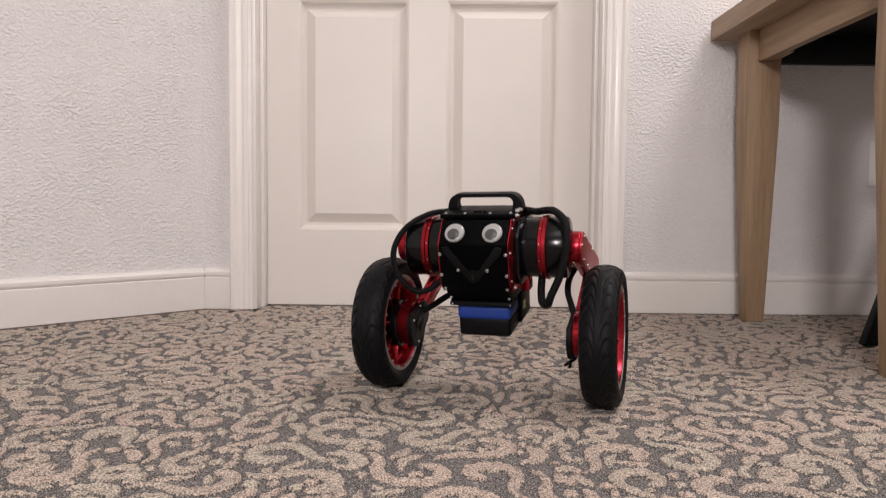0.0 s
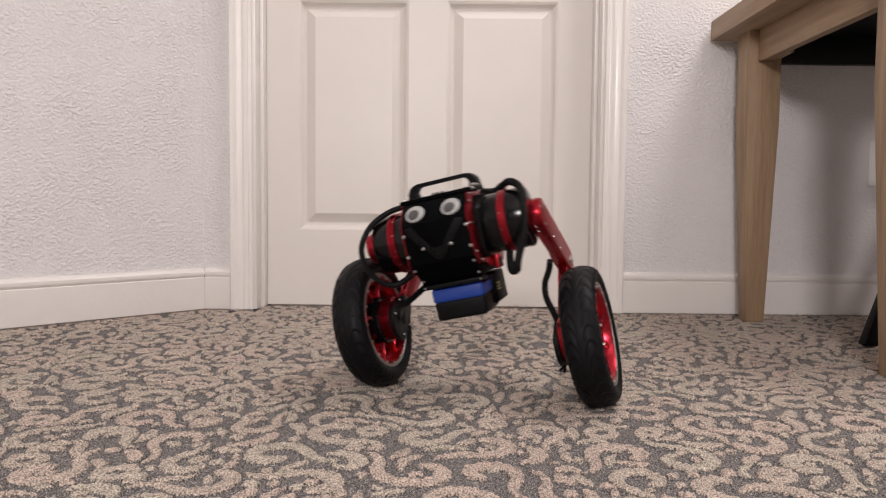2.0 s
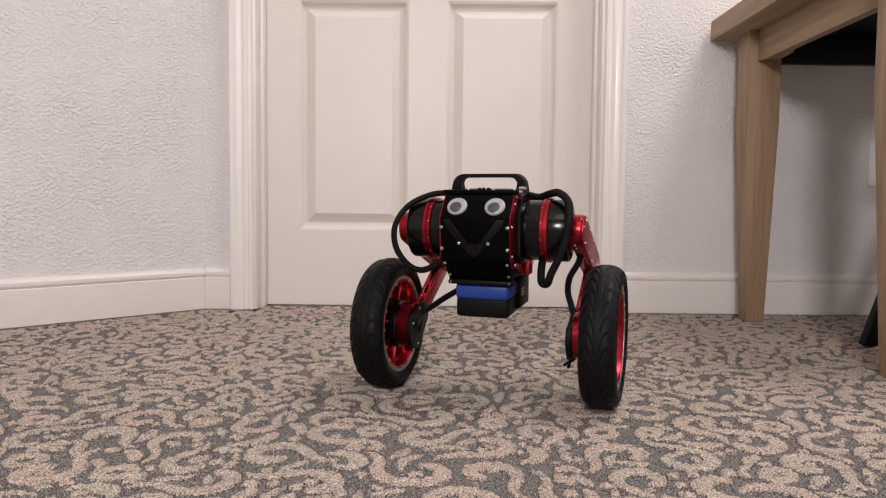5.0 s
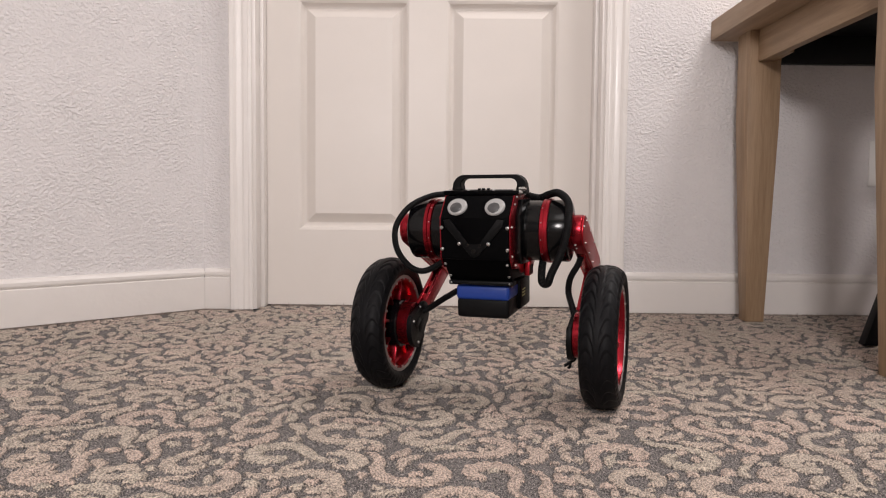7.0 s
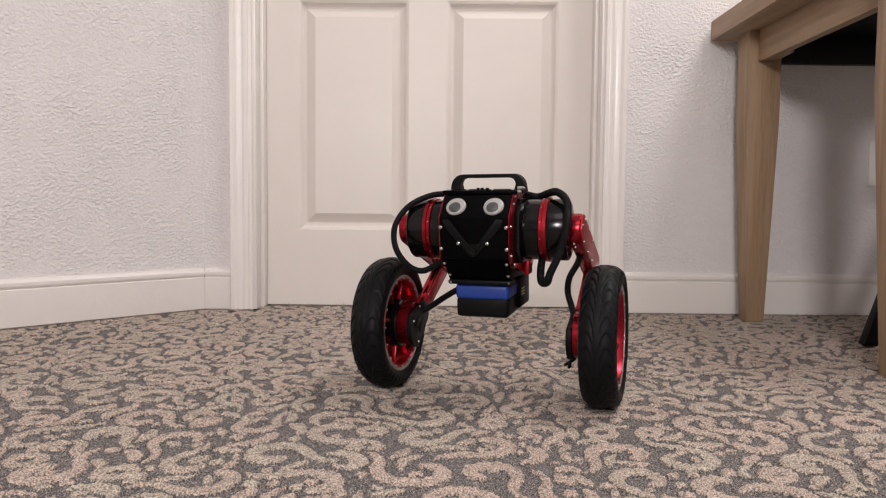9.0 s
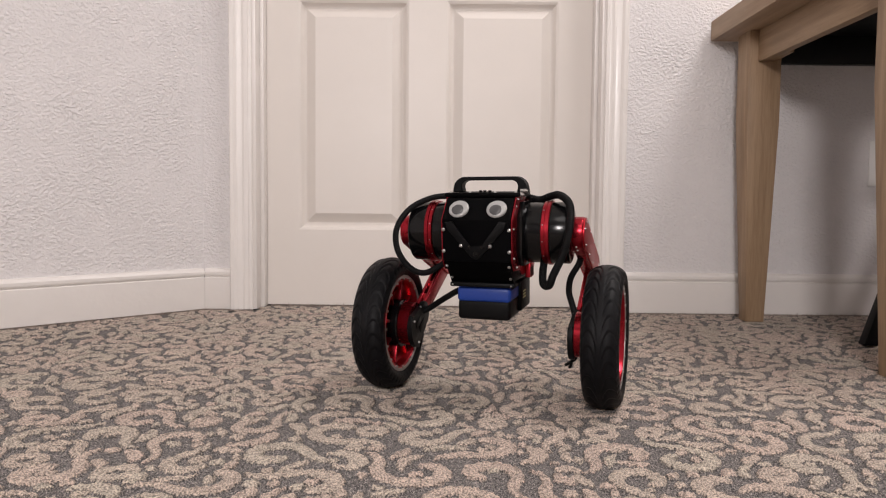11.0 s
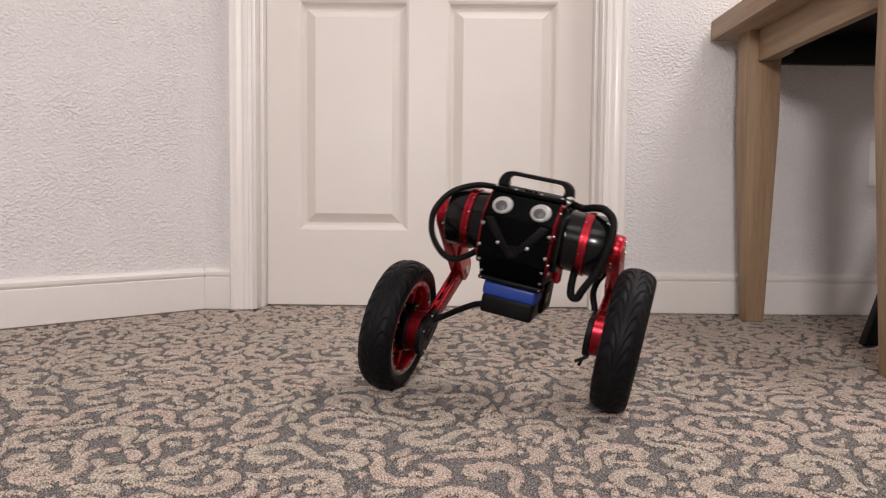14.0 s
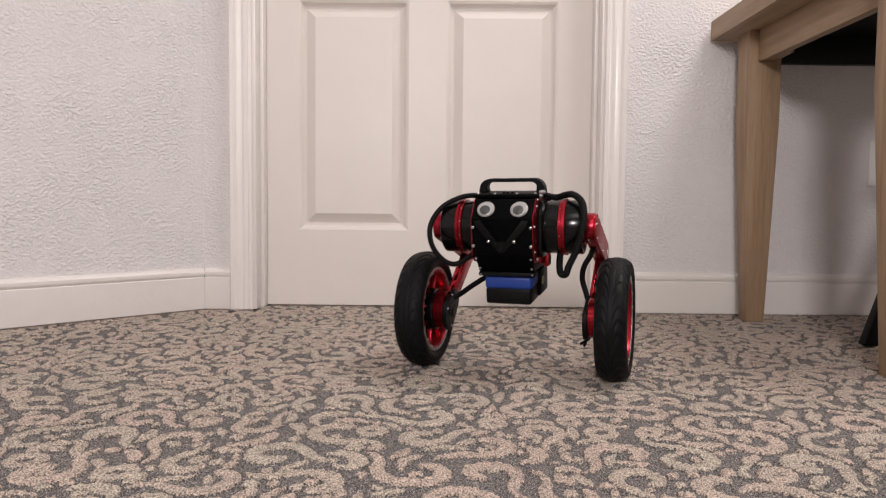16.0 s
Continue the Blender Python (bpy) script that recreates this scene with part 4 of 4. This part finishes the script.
def motions():
    """Rows: seconds, place of the hip axis's middle, heading, nod and lean in degrees, and how far the axles lie behind the hips. The wheels stay on the carpet, the legs follow."""
    rows = [
            (0, 0.0666, 1.0572, 0.2303, -19.03, 10.6, -0.97, -0.0073), (0.1, 0.0652, 1.0548, 0.2219, -18.22, 7.27, -1.35, -0.0063),
            (0.2, 0.0645, 1.0447, 0.2618, -17.83, 5.68, -0.3, -0.0053), (0.3, 0.0645, 1.0466, 0.2539, -17.82, 5.08, -0.52, -0.0043),
            (0.4, 0.0682, 1.0534, 0.2549, -18.56, 3.16, 0.32, -0.0033), (0.5, 0.0895, 1.0511, 0.254, -18.72, 3.74, 4.67, -0.0023),
            (0.6, 0.1082, 1.0437, 0.2533, -18.46, 4.16, 7.49, -0.0024), (0.7, 0.1169, 1.0467, 0.2521, -18.57, 3.9, 10.29, -0.0025),
            (0.8, 0.1406, 1.0505, 0.2469, -18.43, 2.57, 14.59, -0.0026), (0.9, 0.1522, 1.0487, 0.2456, -18.55, 2.53, 15.89, -0.0027),
            (1, 0.1268, 1.0517, 0.2507, -18.43, 4.44, 13.43, -0.0028), (1.1, 0.1042, 1.0513, 0.2506, -18.56, 4.42, 8.95, -0.002),
            (1.2, 0.0942, 1.0583, 0.2514, -18.31, 3.2, 5.77, -0.0011), (1.3, 0.082, 1.0633, 0.2517, -18.22, 3.24, 2.89, -0.0003),
            (1.4, 0.0595, 1.0673, 0.2573, -18.38, 4.19, -2.28, 0.0005), (1.5, 0.0483, 1.07, 0.2556, -20.1, 3.6, -5.08, 0.0013),
            (1.6, 0.0279, 1.074, 0.2542, -17.38, 2.84, -7.54, 0.0027), (1.7, 0.013, 1.0777, 0.2513, -17.37, 2.14, -10.56, 0.0041),
            (1.8, 0.0008, 1.081, 0.2484, -18.26, 2.58, -13.44, 0.0055), (1.9, -0.0016, 1.0861, 0.2476, -19.66, 2.69, -14.88, 0.0069),
            (2, 0.0142, 1.0751, 0.2509, -18.8, 3.48, -12.63, 0.0083), (2.1, 0.0401, 1.0739, 0.252, -17.6, 3.15, -7.55, 0.0057),
            (2.2, 0.0476, 1.0643, 0.2536, -17.1, 3.71, -4.35, 0.0031), (2.3, 0.0691, 1.0624, 0.2553, -17.72, 3.54, 1.2, 0.0005),
            (2.4, 0.0854, 1.0572, 0.2565, -17.53, 3.2, 2.5, -0.0021), (2.5, 0.0992, 1.0568, 0.2542, -17.46, 2.61, 6.33, -0.0048),
            (2.6, 0.112, 1.0516, 0.2528, -17.81, 3.1, 8.57, -0.0037), (2.7, 0.1344, 1.0523, 0.2478, -17.96, 2.66, 13.06, -0.0027),
            (2.8, 0.1503, 1.0567, 0.2443, -18.87, 2.51, 15.86, -0.0017), (2.9, 0.1363, 1.0509, 0.2497, -17.98, 2.41, 13.69, -0.0006),
            (3, 0.109, 1.0554, 0.2521, -20.46, 3.91, 9.08, 0.0004), (3.1, 0.0955, 1.0578, 0.2514, -18.8, 3.21, 5.79, 0.0006),
            (3.2, 0.085, 1.0548, 0.2521, -17.75, 2.87, 3.77, 0.0008), (3.3, 0.0622, 1.0586, 0.2583, -18.23, 4.06, -0.94, 0.0009),
            (3.4, 0.0646, 1.0561, 0.2581, -17.65, 4.28, -0.81, 0.0011), (3.5, 0.0703, 1.0566, 0.2568, -19.68, 4.01, 0.22, 0.0013),
            (4, 0.0682, 1.054, 0.2561, -18.83, 3.43, 0.44, 0.0065), (4.3, 0.0682, 1.054, 0.2561, -18.83, 3.43, 0.44, 0.0065),
            (6, 0.0695, 1.0584, 0.2549, -19.36, 2.85, -0.36, 0.0019), (6.15, 0.0695, 1.0584, 0.238, -19.36, 2.85, -0.36, 0.0019),
            (6.22, 0.067, 1.0561, 0.211, -18.21, 2.31, 0.35, 0.004), (6.3, 0.067, 1.0561, 0.2254, -18.21, 2.31, 0.35, 0.004),
            (6.4, 0.0686, 1.0511, 0.2614, -18.25, 5.29, -0.22, 0.0039), (6.5, 0.0676, 1.0543, 0.2523, -19.05, 6.1, -0.22, 0.0038),
            (6.6, 0.0672, 1.055, 0.2562, -17.9, 4.43, -0.61, 0.0034), (6.7, 0.0666, 1.0552, 0.2548, -18, 2.81, -0.11, 0.0031),
            (7, 0.0695, 1.0584, 0.2549, -19.36, 2.85, -0.36, 0.0019), (7.5, 0.0696, 1.0606, 0.2565, -18.9, 3.34, -0.26, -0.0018),
            (8, 0.0674, 1.0546, 0.2568, -19.18, 2.8, -0.42, -0.0022), (8.3, 0.068, 1.0572, 0.2531, -18.06, 2.41, -0.41, 0.0001),
            (8.4, 0.0677, 1.0556, 0.2178, -18.56, 5.79, -1.21, 0.0009), (8.5, 0.0705, 1.0577, 0.2569, -19.18, -1.01, 0.06, 0.0017),
            (8.6, 0.0654, 1.0531, 0.2529, -17.52, 3.62, -0.92, 0.002), (8.7, 0.066, 1.0575, 0.254, -17.88, 3.19, -0.74, 0.0023),
            (9, 0.0679, 1.0594, 0.2558, -19.31, 3.13, -0.66, 0.0033), (9.1, 0.068, 1.0558, 0.2455, -17.88, 6.5, -0.19, 0.0033),
            (9.2, 0.0664, 1.0575, 0.2114, -17.64, 3.06, -0.27, 0.0033), (9.27, 0.0664, 1.0575, 0.214, -17.64, 3.06, -0.27, 0.0033),
            (9.4, 0.0705, 1.0577, 0.2569, -19.18, -1.01, 0.06, 0.0017), (9.5, 0.0654, 1.0531, 0.2529, -17.52, 3.62, -0.92, 0.002),
            (9.7, 0.0679, 1.0594, 0.2558, -19.31, 3.13, -0.66, 0.0033), (11, 0.0707, 1.0589, 0.2521, -18.49, 2.85, -0.3, 0.0032),
            (11.3, 0.0707, 1.0589, 0.2521, -18.49, 2.85, -0.3, 0.0032), (11.5, 0.0687, 1.0569, 0.2556, -18.81, 3.06, -0.42, 0.0032),
            (12, 0.0717, 1.0555, 0.2562, -19.75, 3.53, 0.56, 0.0164), (12.5, 0.0696, 1.0544, 0.2579, -19.28, 2.89, 0.22, 0.0014),
            (13, 0.0695, 1.0591, 0.2551, -19.42, 2.91, -0.39, -0.0015), (13.3, 0.0688, 1.0611, 0.258, -17.81, 3.18, -0.44, 0.0035),
            (13.5, 0.0723, 1.0623, 0.2529, -19.46, 3.52, 0.09, 0.0068), (13.6, 0.0688, 1.0596, 0.2502, -18.04, 2.9, -0.54, 0.0018),
            (13.7, 0.0742, 1.054, 0.2511, -17.83, 3.12, 1.38, -0.0031), (13.8, 0.0995, 1.0498, 0.2538, -18.53, 3.77, 4.51, -0.008),
            (13.9, 0.1168, 1.048, 0.2538, -18.99, 3.41, 7.79, -0.013), (14, 0.1244, 1.0488, 0.254, -18.39, 3.37, 11.51, -0.0179),
            (14.1, 0.1481, 1.0479, 0.2464, -17.9, 2.61, 14.89, -0.0153), (14.2, 0.159, 1.0498, 0.2415, -18.68, 2.79, 16, -0.0126),
            (14.3, 0.1317, 1.0474, 0.2456, -18.07, 2.94, 13.01, -0.0099), (14.4, 0.1106, 1.052, 0.2477, -18.59, 4.91, 9.15, -0.0072),
            (14.5, 0.103, 1.0548, 0.2519, -20.06, 5.94, 7.38, -0.0046), (14.6, 0.0799, 1.0573, 0.2548, -17.94, 4.08, 3.59, -0.0042),
            (14.8, 0.0641, 1.0621, 0.2567, -18.4, 3.88, -0.91, -0.0034), (15, 0.069, 1.064, 0.2549, -19.24, 3.56, -0.59, -0.0027),
            (15.1, 0.0697, 1.0606, 0.2552, -18.4, 2.89, -0.24, -0.005), (15.2, 0.0717, 1.0548, 0.2611, -18.68, 4.07, 0.7, -0.0074),
            (15.3, 0.0727, 1.0655, 0.2606, -16.32, -0.43, -0.46, -0.0026), (15.4, 0.081, 1.0866, 0.2556, -19.32, -7.43, 0.51, 0.0022),
            (15.5, 0.086, 1.1019, 0.2564, -17.91, -6.74, 0.19, 0.0064), (15.7, 0.0979, 1.131, 0.2628, -17.85, 6.54, 1.05, 0.006),
            (15.9, 0.1092, 1.1781, 0.2509, -18.49, 5.54, -0.63, 0.0083), (16, 0.1172, 1.2050, 0.2560, -18.88, 5.98, -0.48, 0.0076)
    ]
    tread = ((-0.0247, 0.0877), (-0.0196, 0.0969), (-0.0113, 0.1006), (0.0, 0.1020), (0.0113, 0.1006), (0.0196, 0.0969), (0.0247, 0.0877))
    body = []
    legs = {s: ([], [], []) for s in (-1, 1)}
    rolled, before = {-1: 0.0, 1: 0.0}, {}
    for t, x, y, z, yaw, pitch, roll, aft in rows:
        m = Matrix.Translation((x, y, z)) @ turned(yaw, pitch, roll)
        body.append((t, m))
        ux, uz = m[2][0], m[2][2]
        flat = math.sqrt(1 - ux * ux)
        for s in (-1, 1):
            high = max(r * flat - a * ux for a, r in tread) - 0.002
            oz = (high - z - ux * s * TRACK - m[2][1] * aft) / uz
            axle = Vector((aft, oz))
            hip = Vector((0.0, HIP_Z))
            d = (axle - hip).length
            half = math.acos(min(d / (2 * LINK), 1.0))
            lean = math.atan2(axle.x - hip.x, hip.y - axle.y)
            # the knee lies behind the hip
            up = lean + half
            knee = Vector((hip.x + LINK * math.sin(up), hip.y - LINK * math.cos(up)))
            down = math.atan2(axle.x - knee.x, knee.y - axle.y)
            centre = m @ Vector((s * TRACK, aft, oz))
            ahead = m.to_3x3() @ Vector((0, -1, 0))
            if s in before:
                rolled[s] += (centre - before[s]).dot(Vector((ahead.x, ahead.y, 0)).normalized()) / 0.102
            before[s] = centre
            legs[s][0].append((t, Matrix.Translation((s * LEG_X, hip.x, hip.y)) @ Matrix.Rotation(up, 4, "X")))
            legs[s][1].append((t, Matrix.Translation((s * SHANK_X, knee.x, knee.y)) @ Matrix.Rotation(down, 4, "X")))
            legs[s][2].append((t, Matrix.Translation((s * TRACK, aft, oz)) @ Matrix.Rotation(rolled[s] + 0.3 * s, 4, "X")))
    walk(robot, body)
    for s in (-1, 1):
        walk(THIGHS[s], legs[s][0])
        walk(SHANKS[s], legs[s][1])
        walk(WHEELS[s], legs[s][2])


motions()
